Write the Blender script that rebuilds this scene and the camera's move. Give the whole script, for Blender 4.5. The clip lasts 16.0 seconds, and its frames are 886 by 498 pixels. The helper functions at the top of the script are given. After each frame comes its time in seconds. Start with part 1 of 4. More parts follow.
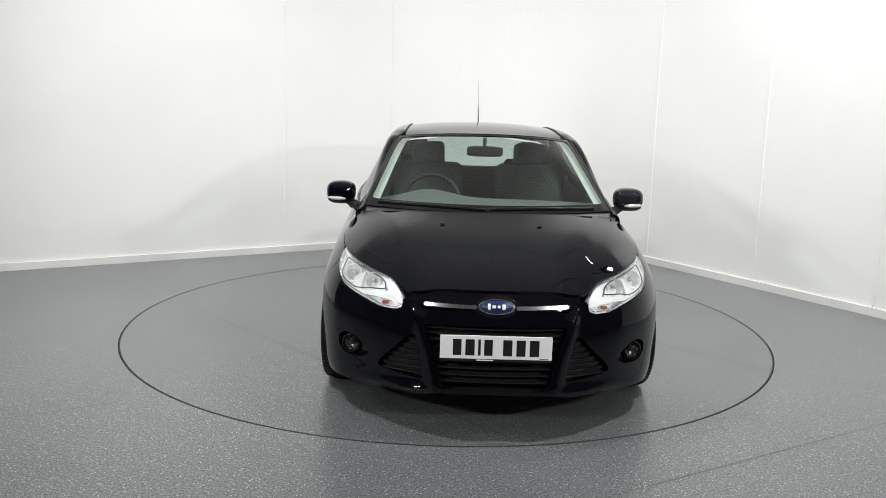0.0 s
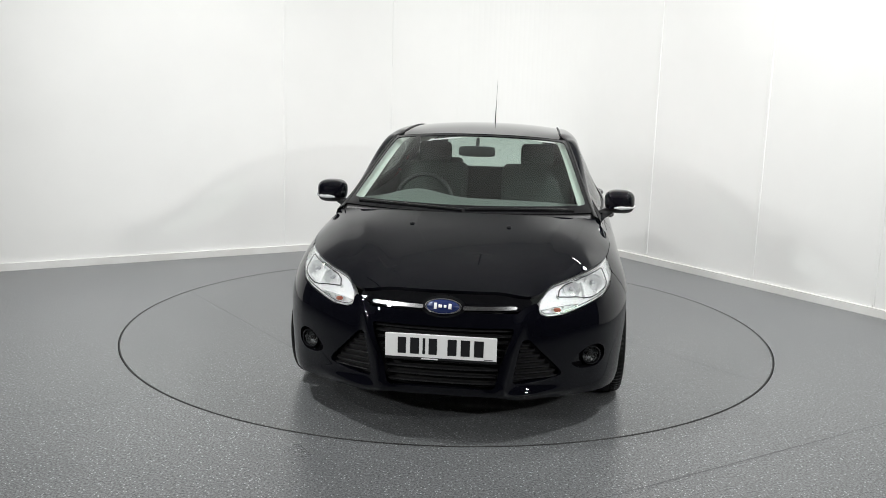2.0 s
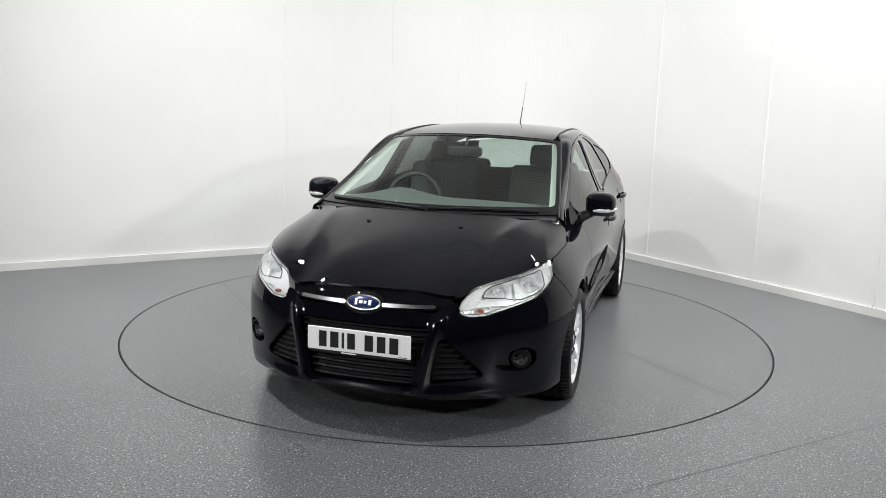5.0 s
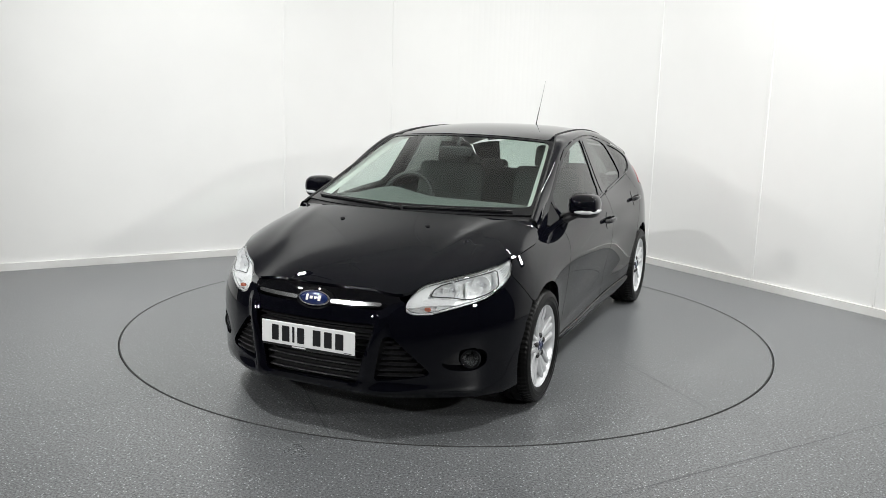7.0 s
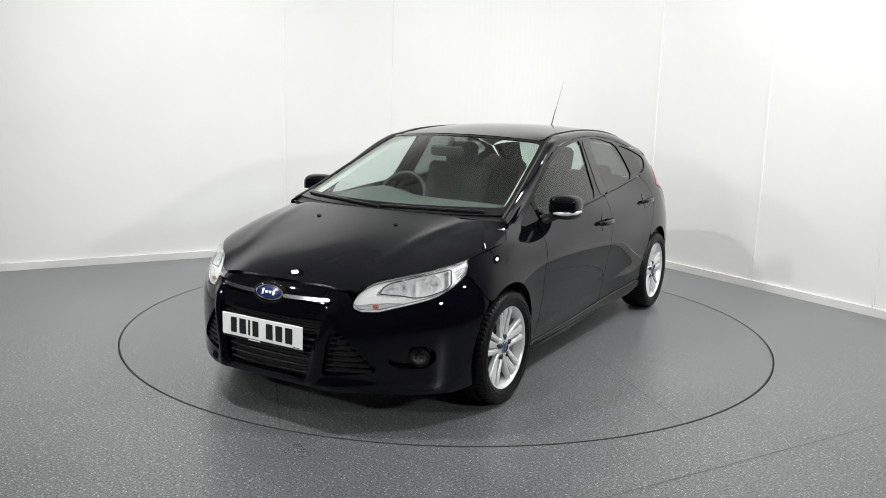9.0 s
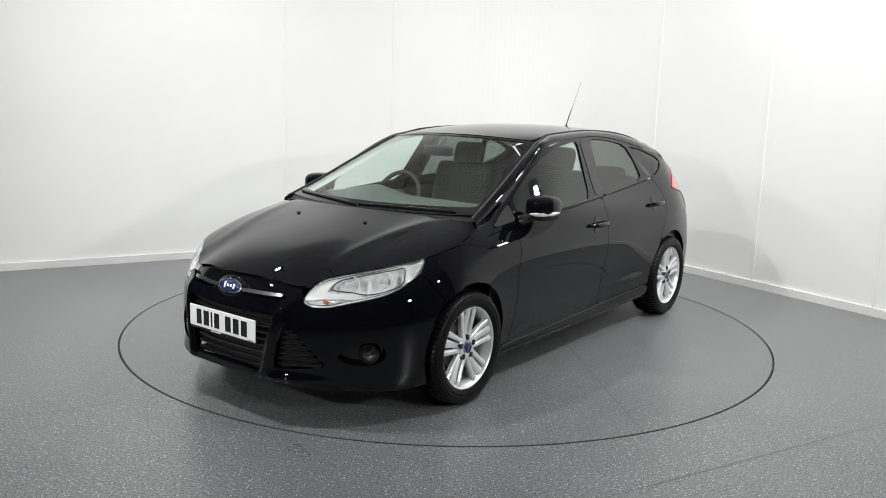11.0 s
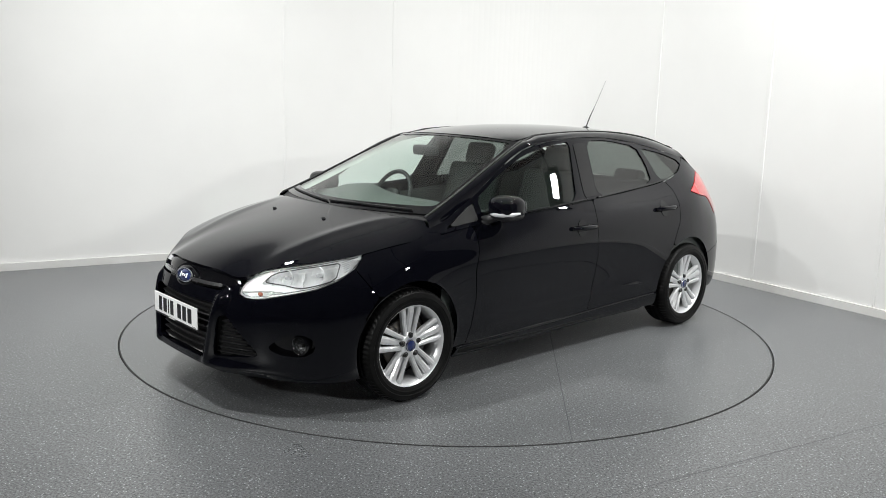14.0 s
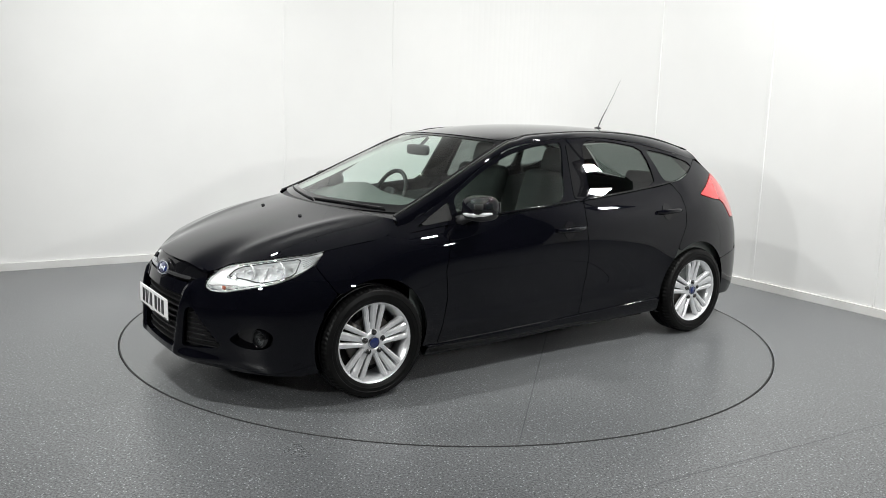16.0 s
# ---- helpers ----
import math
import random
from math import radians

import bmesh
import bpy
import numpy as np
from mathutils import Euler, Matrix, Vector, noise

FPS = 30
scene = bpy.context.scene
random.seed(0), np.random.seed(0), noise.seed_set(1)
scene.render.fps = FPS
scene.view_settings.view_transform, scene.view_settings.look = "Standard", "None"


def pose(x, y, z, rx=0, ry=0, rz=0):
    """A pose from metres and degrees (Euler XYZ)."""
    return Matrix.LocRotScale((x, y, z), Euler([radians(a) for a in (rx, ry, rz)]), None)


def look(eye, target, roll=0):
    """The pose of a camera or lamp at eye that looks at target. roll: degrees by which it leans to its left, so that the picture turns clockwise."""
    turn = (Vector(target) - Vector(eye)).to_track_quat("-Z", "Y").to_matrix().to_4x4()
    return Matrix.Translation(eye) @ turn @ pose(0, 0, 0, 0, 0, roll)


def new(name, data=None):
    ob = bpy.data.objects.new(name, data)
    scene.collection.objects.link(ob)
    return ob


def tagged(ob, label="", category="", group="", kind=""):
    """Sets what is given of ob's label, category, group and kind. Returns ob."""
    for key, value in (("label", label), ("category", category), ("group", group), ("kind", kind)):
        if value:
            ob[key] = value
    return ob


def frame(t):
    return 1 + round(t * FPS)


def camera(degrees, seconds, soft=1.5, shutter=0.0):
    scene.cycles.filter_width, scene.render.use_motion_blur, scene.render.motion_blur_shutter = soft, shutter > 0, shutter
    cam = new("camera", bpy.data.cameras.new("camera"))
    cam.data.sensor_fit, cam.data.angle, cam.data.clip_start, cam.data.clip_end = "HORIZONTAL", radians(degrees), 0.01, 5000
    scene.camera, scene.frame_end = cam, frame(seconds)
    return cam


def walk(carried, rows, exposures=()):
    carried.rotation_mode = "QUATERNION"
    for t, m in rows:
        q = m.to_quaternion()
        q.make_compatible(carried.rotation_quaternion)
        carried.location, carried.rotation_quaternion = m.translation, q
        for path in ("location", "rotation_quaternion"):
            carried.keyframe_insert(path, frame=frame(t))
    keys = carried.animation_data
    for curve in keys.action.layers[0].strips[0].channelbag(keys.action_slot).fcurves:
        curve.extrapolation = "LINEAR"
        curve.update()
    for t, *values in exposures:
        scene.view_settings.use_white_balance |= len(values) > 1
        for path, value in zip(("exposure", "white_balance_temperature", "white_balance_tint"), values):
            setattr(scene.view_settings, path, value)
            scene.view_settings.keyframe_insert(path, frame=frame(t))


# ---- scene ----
# Camera on a tripod: it stands still.
cam = camera(57.37, 16.0, soft=0.7)
EYE = look((0.0, -5.805, 1.557), (-0.0651, 4.0442, -0.172), roll=1.545)
walk(cam, [(0, EYE), (16, EYE)], exposures=[(0, 0.0, 6500, 10), (16, 0.0, 6500, 10)])

# The turning plate and the car on it.
DISC_R = 2.25
TURN_AT_START, TURN_SPEED = 0.427, -3.4192  # degrees, degrees per second
CAR_X, CAR_Y = 0.220, 0.033  # the car's middle on the plate


def spin(t):
    return TURN_AT_START + TURN_SPEED * t


# ---- world and lights ----
world = bpy.data.worlds.new("studio_world")
scene.world = world
world.use_nodes = True
world.node_tree.nodes["Background"].inputs[0].default_value = (0.9, 0.95, 1.0, 1)
world.node_tree.nodes["Background"].inputs[1].default_value = 0.03


def area(name, eye, target, sx, sy, watts, col=(0.992, 1.0, 0.982), spread=170):
    d = bpy.data.lights.new(name, "AREA")
    d.shape, d.size, d.size_y, d.energy, d.color, d.spread = "RECTANGLE", sx, sy, watts, col, radians(spread)
    ob = new(name, d)
    ob.matrix_world = look(eye, target)
    return ob


# Rows of panel lamps hung from the ceiling to both sides, out of the picture.
LAMPS = ((3.45, -0.22, 2.62), (3.45, -2.60, 2.85), (3.30, -5.00, 2.35), (-4.30, 0.10, 3.05), (-3.65, -2.80, 2.85), (-3.20, -5.20, 2.35))
AIMS = ((0.2, 1.2, 0.6), (0.6, 2.6, 0.9), (0.2, -1.2, 0.7), (0.8, 2.0, 0.9), (0.9, 2.6, 1.0), (0.2, -1.2, 0.7))
WATTS = (9, 17, 42, 13, 22, 44)
for lamp_at, lamp_to, lamp_w in zip(LAMPS, AIMS, WATTS):
    k = 1.0 if lamp_w > 30 else 0.66
    area("panel_lamp", lamp_at, lamp_to, 0.23 * k, 0.15 * k, lamp_w, spread=130)

# Small spot lamps on the ceiling above the turntable.
SPOTS = ((-2.45, -1.70, 4.2), (2.45, -1.70, 4.2), (-2.65, 0.55, 4.2), (2.55, 0.55, 4.2))
for lamp_at, lamp_w in zip(SPOTS, (62, 60, 27, 27)):
    area("spot_lamp", lamp_at, (lamp_at[0] * 0.55, lamp_at[1] * 0.5 + 0.3, 0), 0.15, 0.15, lamp_w, spread=120)

# Unseen fill lights behind the turntable, added to brighten the white walls.
WALL_FILLS = ((-1.70, 1.05, 4.35), (0.45, 1.75, 4.35), (2.15, 0.95, 4.35))
WALL_FILL_AIMS = ((-1.75, 2.70, 1.3), (1.05, 4.15, 1.0), (2.75, 1.80, 1.0))
for lamp_at, lamp_to, lamp_w in zip(WALL_FILLS, WALL_FILL_AIMS, (15.5, 25, 14)):
    area("wall_fill_light", lamp_at, lamp_to, 0.5, 0.09, lamp_w, spread=125)


# ---- materials ----
def shader(name, col=(0.5, 0.5, 0.5), rough=0.5, metal=0.0, coat=0.0, coat_rough=0.03, spec=0.5, trans=0.0, ior=1.5, emit=0.0):
    m = bpy.data.materials.new(name)
    m.use_nodes = True
    b = m.node_tree.nodes["Principled BSDF"]
    for key, value in (("Base Color", (*col, 1)), ("Roughness", rough), ("Metallic", metal), ("Coat Weight", coat), ("Coat Roughness", coat_rough),
                       ("Specular IOR Level", spec), ("Transmission Weight", trans), ("IOR", ior)):
        b.inputs[key].default_value = value
    if emit:
        b.inputs["Emission Color"].default_value = (*col, 1)
        b.inputs["Emission Strength"].default_value = emit
    return m, m.node_tree, b


def add_noise(nt, scale, detail=4.0, coords="Object", rough=0.55):
    tc, n = nt.nodes.new("ShaderNodeTexCoord"), nt.nodes.new("ShaderNodeTexNoise")
    n.inputs["Scale"].default_value, n.inputs["Detail"].default_value, n.inputs["Roughness"].default_value = scale, detail, rough
    nt.links.new(tc.outputs[coords], n.inputs["Vector"])
    return n


def ramp(nt, src, a, b, lo=0.35, hi=0.65):
    r = nt.nodes.new("ShaderNodeValToRGB")
    r.color_ramp.elements[0].position, r.color_ramp.elements[1].position = lo, hi
    r.color_ramp.elements[0].color, r.color_ramp.elements[1].color = (*a, 1), (*b, 1)
    nt.links.new(src, r.inputs["Fac"])
    return r


def bump(nt, b, src, strength, dist):
    n = nt.nodes.new("ShaderNodeBump")
    n.inputs["Strength"].default_value, n.inputs["Distance"].default_value = strength, dist
    nt.links.new(src, n.inputs["Height"])
    nt.links.new(n.outputs[0], b.inputs["Normal"])


def grained(name, c0, c1, rough, scale, spec=0.5, strength=0.15, dist=0.001, metal=0.0, fine=None):
    m, nt, b = shader(name, c0, rough, metal, spec=spec)
    n = add_noise(nt, scale)
    nt.links.new(ramp(nt, n.outputs["Fac"], c0, c1).outputs[0], b.inputs["Base Color"])
    f = add_noise(nt, fine or scale * 12, 3)
    bump(nt, b, f.outputs["Fac"], strength, dist)
    return m


def paint_material():
    m, nt, b = shader("black_car_paint", (0.004, 0.0042, 0.006), 0.42, 0.0, coat=1.0, coat_rough=0.012, spec=0.0)
    b.inputs["Coat IOR"].default_value = 1.42
    fl = add_noise(nt, 900.0, 1)
    nt.links.new(ramp(nt, fl.outputs["Fac"], (0.0012, 0.0013, 0.0020), (0.0050, 0.0052, 0.0100), 0.4, 0.75).outputs[0], b.inputs["Base Color"])
    peel = add_noise(nt, 140.0, 2)
    n = nt.nodes.new("ShaderNodeBump")
    n.inputs["Strength"].default_value, n.inputs["Distance"].default_value = 0.02, 0.0006
    nt.links.new(peel.outputs["Fac"], n.inputs["Height"])
    nt.links.new(n.outputs[0], b.inputs["Coat Normal"])
    return m


def vinyl_material(name, tint=1.0):
    """Grey speckled safety vinyl: pale and dark flecks over broad scuffs."""
    m, nt, b = shader(name, (0.15, 0.16, 0.17), 0.42, spec=0.45)
    broad = add_noise(nt, 0.9, 3)
    base = ramp(nt, broad.outputs["Fac"], (0.104 * tint, 0.108 * tint, 0.113 * tint), (0.142 * tint, 0.147 * tint, 0.152 * tint), 0.25, 0.75)
    grain = add_noise(nt, 95.0, 3, rough=0.75)
    g = ramp(nt, grain.outputs["Fac"], (0.12, 0.12, 0.13), (1.95, 1.95, 1.93), 0.34, 0.66)
    mul = nt.nodes.new("ShaderNodeMix")
    mul.data_type, mul.blend_type = "RGBA", "MULTIPLY"
    mul.inputs[0].default_value = 1.0
    nt.links.new(base.outputs[0], mul.inputs[6])
    nt.links.new(g.outputs[0], mul.inputs[7])
    tc = nt.nodes.new("ShaderNodeTexCoord")
    vo = nt.nodes.new("ShaderNodeTexVoronoi")
    vo.inputs["Scale"].default_value = 62.0
    nt.links.new(tc.outputs["Object"], vo.inputs["Vector"])
    dot = ramp(nt, vo.outputs["Distance"], (1, 1, 1), (0, 0, 0), 0.14, 0.24)
    pick = nt.nodes.new("ShaderNodeMath")
    pick.operation = "GREATER_THAN"
    pick.inputs[1].default_value = 0.35
    sep = nt.nodes.new("ShaderNodeSeparateColor")
    nt.links.new(vo.outputs["Color"], sep.inputs[0])
    nt.links.new(sep.outputs[0], pick.inputs[0])
    fac = nt.nodes.new("ShaderNodeMath")
    fac.operation = "MULTIPLY"
    nt.links.new(dot.outputs[0], fac.inputs[0])
    nt.links.new(pick.outputs[0], fac.inputs[1])
    fleck = nt.nodes.new("ShaderNodeMix")
    fleck.data_type = "RGBA"
    nt.links.new(fac.outputs[0], fleck.inputs[0])
    nt.links.new(mul.outputs[2], fleck.inputs[6])
    fleck.inputs[7].default_value = (0.50, 0.52, 0.54, 1)
    nt.links.new(fleck.outputs[2], b.inputs["Base Color"])
    rr = ramp(nt, broad.outputs["Fac"], (0.26, 0.26, 0.26), (0.34, 0.34, 0.34), 0.2, 0.8)
    nt.links.new(rr.outputs[0], b.inputs["Roughness"])
    bump(nt, b, grain.outputs["Fac"], 0.25, 0.0008)
    return m


def wall_material():
    m, nt, b = shader("white_wall_paint", (0.80, 0.80, 0.79), 0.55, spec=0.3)
    n = add_noise(nt, 0.9, 4)
    nt.links.new(ramp(nt, n.outputs["Fac"], (0.775, 0.775, 0.765), (0.815, 0.815, 0.805), 0.3, 0.7).outputs[0], b.inputs["Base Color"])
    f = add_noise(nt, 320.0, 2)
    bump(nt, b, f.outputs["Fac"], 0.05, 0.0006)
    return m


PAINT = paint_material()
VINYL, VINYL_DISC = vinyl_material("grey_vinyl_floor"), vinyl_material("grey_vinyl_turntable", 0.94)
WALL = wall_material()
SKIRT = grained("white_skirting_gloss", (0.78, 0.78, 0.77), (0.72, 0.71, 0.69), 0.35, 3.0, strength=0.05)
CEIL = grained("white_studio_ceiling", (0.70, 0.70, 0.69), (0.76, 0.76, 0.75), 0.8, 2.0)
DARKWALL = grained("dark_reflection_wall", (0.11, 0.11, 0.112), (0.15, 0.15, 0.152), 0.9, 2.0)
GAP = grained("dark_floor_joint", (0.012, 0.012, 0.012), (0.03, 0.03, 0.03), 0.7, 30.0)
SEAM = grained("vinyl_weld_seam", (0.075, 0.078, 0.082), (0.10, 0.10, 0.11), 0.5, 8.0)
GLOSSBLACK = shader("gloss_black_plastic", (0.004, 0.004, 0.005), 0.03, spec=0.5)[0]
TRIM = grained("black_textured_plastic", (0.010, 0.010, 0.011), (0.017, 0.017, 0.018), 0.45, 40.0, spec=0.4, strength=0.2, dist=0.0006)
RUBBER = grained("tyre_rubber", (0.0022, 0.0022, 0.0022), (0.0045, 0.0045, 0.0045), 0.42, 18.0, spec=0.16, strength=0.2)
SEAL = grained("black_rubber_seal", (0.010, 0.010, 0.010), (0.014, 0.014, 0.014), 0.5, 40.0)
UNDER = grained("dark_underbody", (0.005, 0.005, 0.005), (0.009, 0.009, 0.009), 0.8, 9.0)
CHROME = shader("chrome", (0.82, 0.83, 0.84), 0.09, 1.0)[0]
SATIN = grained("satin_chrome", (0.72, 0.73, 0.74), (0.80, 0.80, 0.81), 0.24, 60.0, metal=1.0, strength=0.03)
ALLOY = grained("silver_alloy_paint", (0.72, 0.73, 0.74), (0.80, 0.81, 0.82), 0.28, 25.0, metal=0.5, strength=0.04)
BOLT = grained("dark_wheel_bolt_steel", (0.035, 0.035, 0.036), (0.06, 0.06, 0.06), 0.35, 20.0, metal=0.7)
BRAKE = grained("brake_steel", (0.10, 0.10, 0.10), (0.16, 0.14, 0.12), 0.45, 20.0, metal=0.8)
def facet_material(name, col, rough, metal, scale, strength):
    """Bright metallised plastic with moulded facets."""
    m, nt, b = shader(name, col, rough, metal)
    tc, vo = nt.nodes.new("ShaderNodeTexCoord"), nt.nodes.new("ShaderNodeTexVoronoi")
    vo.inputs["Scale"].default_value = scale
    nt.links.new(tc.outputs["Object"], vo.inputs["Vector"])
    bump(nt, b, vo.outputs["Distance"], strength, 0.006)
    return m


REFLECT = facet_material("headlamp_reflector", (0.97, 0.975, 0.98), 0.14, 0.25, 50.0, 0.7)
SMOKED = shader("smoked_lamp_edge", (0.05, 0.05, 0.052), 0.2)[0]
FOGCUP = shader("dim_fog_reflector", (0.12, 0.125, 0.13), 0.25, 0.8)[0]
BEZEL = facet_material("silver_headlamp_bezel", (0.97, 0.975, 0.98), 0.15, 0.20, 75.0, 0.35)
BULB = shader("bulb_glass", (0.75, 0.76, 0.78), 0.1, 0.3)[0]
AMBER = shader("amber_indicator_bulb", (0.42, 0.13, 0.08), 0.25, coat=0.6)[0]
BLUE = shader("blue_badge_enamel", (0.010, 0.022, 0.10), 0.2, coat=0.8)[0]
WHITEPLATE = grained("white_reflective_plate", (0.95, 0.955, 0.95), (0.92, 0.925, 0.92), 0.35, 20.0, strength=0.02)
INK = shader("black_plate_lettering", (0.010, 0.010, 0.012), 0.4)[0]
REDLAMP = shader("red_lamp_lens", (0.50, 0.010, 0.012), 0.15, coat=1.0, spec=0.6)[0]
CLEARLAMP = shader("clear_lamp_lens", (0.75, 0.76, 0.77), 0.18, 0.25, coat=1.0)[0]
CLOTH = grained("dark_seat_cloth", (0.030, 0.035, 0.033), (0.040, 0.045, 0.043), 0.9, 60.0, strength=0.4)
DASH = grained("soft_black_dashboard", (0.080, 0.090, 0.086), (0.098, 0.108, 0.103), 0.6, 30.0, strength=0.3)
LINING = grained("light_grey_headlining", (0.50, 0.52, 0.49), (0.56, 0.58, 0.55), 0.9, 80.0, strength=0.2)


def glass(name, tint, rough=0.0):
    m = bpy.data.materials.new(name)
    m.use_nodes = True
    nt = m.node_tree
    nt.nodes.remove(nt.nodes["Principled BSDF"])
    tr, gl, mix, fr = (nt.nodes.new("ShaderNode" + k) for k in ("BsdfTransparent", "BsdfGlossy", "MixShader", "LayerWeight"))
    tr.inputs[0].default_value = (*tint, 1)
    gl.inputs["Roughness"].default_value = rough
    fr.inputs["Blend"].default_value = 0.5
    pw, sc = nt.nodes.new("ShaderNodeMath"), nt.nodes.new("ShaderNodeMath")
    pw.operation, sc.operation = "POWER", "MULTIPLY_ADD"
    pw.inputs[1].default_value, sc.inputs[1].default_value, sc.inputs[2].default_value = 4.5, 0.82, 0.085
    nt.links.new(fr.outputs["Facing"], pw.inputs[0])
    nt.links.new(pw.outputs[0], sc.inputs[0])
    nt.links.new(sc.outputs[0], mix.inputs[0])
    nt.links.new(tr.outputs[0], mix.inputs[1])
    nt.links.new(gl.outputs[0], mix.inputs[2])
    nt.links.new(mix.outputs[0], nt.nodes["Material Output"].inputs[0])
    return m


GLASS = glass("green_tinted_glass", (0.88, 0.97, 0.925))
# Clear rear glass; the dark reflection on the near side is put into the tint.
REARGLASS = glass("rear_darkened_glass", (0.23, 0.25, 0.24))
TAILGLASS = glass("tailgate_tinted_glass", (0.56, 0.64, 0.60))
LENS = glass("clear_headlamp_lens", (0.96, 0.97, 0.97))
def cubic(ts, ys):
    """A natural cubic spline through (ts, ys); ys may hold columns."""
    ts, ys = np.asarray(ts, float), np.asarray(ys, float)
    n, h = len(ts), np.diff(ts)
    a = np.eye(n)
    rhs = np.zeros_like(ys)
    for i in range(1, n - 1):
        a[i, i - 1:i + 2] = h[i - 1], 2 * (h[i - 1] + h[i]), h[i]
        rhs[i] = 6 * ((ys[i + 1] - ys[i]) / h[i] - (ys[i] - ys[i - 1]) / h[i - 1])
    m = np.linalg.solve(a, rhs)

    def at(t):
        t = np.asarray(t, float)
        i = np.clip(np.searchsorted(ts, t) - 1, 0, n - 2)
        l, r = t - ts[i], ts[i + 1] - t
        hh = h[i]
        if ys.ndim > 1:
            l, r, hh = l[..., None], r[..., None], hh[..., None]
        return (m[i] * r ** 3 + m[i + 1] * l ** 3) / (6 * hh) + (ys[i] / hh - m[i] * hh / 6) * r + (ys[i + 1] / hh - m[i + 1] * hh / 6) * l
    return at


# The body side as one skin: a plan line from the nose to the tail, pushed in or out at each height.
PLAN = np.array([(-0.30, -2.150), (-0.15, -2.172), (0, -2.178), (0.15, -2.172), (0.30, -2.150), (0.45, -2.095), (0.60, -2.003), (0.70, -1.915),
                 (0.785, -1.82), (0.845, -1.71), (0.880, -1.58), (0.896, -1.32), (0.897, -1.0), (0.903, -0.5), (0.906, 0), (0.906, 0.6),
                 (0.905, 1.0), (0.900, 1.35), (0.880, 1.65), (0.840, 1.84), (0.76, 1.98), (0.60, 2.08), (0.30, 2.15), (0, 2.17), (-0.30, 2.15)])
_cs = np.concatenate([[0], np.cumsum(np.hypot(*np.diff(PLAN, axis=0).T))])
_cs = _cs - _cs[2]
plan = cubic(_cs, PLAN)
S_END = _cs[23]
_ds = np.linspace(0, S_END, 4000)
_dp = plan(_ds)
_mid = int(np.argmin(np.abs(_dp[:, 1])))
ZK = np.array([0.14, 0.20, 0.28, 0.38, 0.50, 0.60, 0.68, 0.76, 0.84, 0.92, 1.00, 1.15, 1.38])
STATIONS = []


def base_x(x):
    return float(np.interp(x, _dp[:_mid, 0], _ds[:_mid]))


def base_y(y):
    return float(np.interp(y, _dp[:, 1], _ds))


def station(s, *d):
    STATIONS.append((s, d))


station(-0.30, -.06, -.010, .004, .002, -.003, -.028, -.063, -.14, -.27, -.42, -.58, -.88, -1.35)
station(0.0, -.06, -.008, .005, .002, -.003, -.025, -.060, -.14, -.27, -.42, -.58, -.88, -1.35)
station(base_x(0.30), -.06, -.010, .004, .002, -.003, -.028, -.063, -.14, -.25, -.38, -.52, -.80, -1.2)
station(base_x(0.52), -.07, -.025, -.002, .002, -.004, -.026, -.070, -.145, -.24, -.35, -.46, -.68, -1.0)
station(base_x(0.70), -.030, -.010, -.003, 0, 0, -.018, -.052, -.112, -.19, -.28, -.37, -.54, -.80)
station(base_y(-1.72), -.022, -.006, -.001, .002, .002, -.012, -.042, -.094, -.158, -.21, -.28, -.42, -.64)
station(base_y(-1.50), -.030, -.010, -.003, .002, .004, .000, -.020, -.060, -.114, -.16, -.23, -.36, -.56)
station(base_y(-1.10), -.10, -.055, -.030, -.014, -.006, .002, .003, -.012, -.057, -.130, -.20, -.30, -.46)
station(base_y(-0.40), -.105, -.073, -.060, -.050, -.029, -.011, .001, .003, -.012, -.046, -.092, -.171, -.294)
station(base_y(0.50), -.105, -.072, -.060, -.050, -.032, -.014, -.001, .004, .001, -.028, -.083, -.166, -.284)
station(base_y(1.10), -.09, -.045, -.020, -.010, -.003, .002, .004, .005, .001, -.020, -.068, -.163, -.312)
station(base_y(1.45), -.09, -.045, -.018, -.004, .002, .004, .004, .003, -.002, -.018, -.056, -.150, -.310)
station(base_y(1.80), -.08, -.040, -.010, .000, .002, -.002, -.008, -.020, -.040, -.070, -.110, -.200, -.360)
station(S_END - 0.62, -.07, -.030, -.004, .003, .003, -.004, -.014, -.032, -.058, -.095, -.140, -.250, -.430)
station(S_END, -.06, -.020, .000, .004, .004, -.004, -.016, -.036, -.064, -.100, -.150, -.260, -.440)
_sd = np.array([a[0] for a in STATIONS])
_dd = np.array([[float(q) for q in a[1]] for a in STATIONS])
_zz = np.linspace(0.10, 1.45, 271)
_tab = np.array([cubic(ZK, row)(_zz) for row in _dd])
_across = cubic(_sd, _tab)
_sg = np.linspace(0, S_END, 1201)
_grid = _across(_sg)


FLARES = ((base_y(-1.36), 0.034, 0.27), (base_y(1.34), 0.022, 0.30))


CREASE = (base_y(-0.92), base_y(0.98))


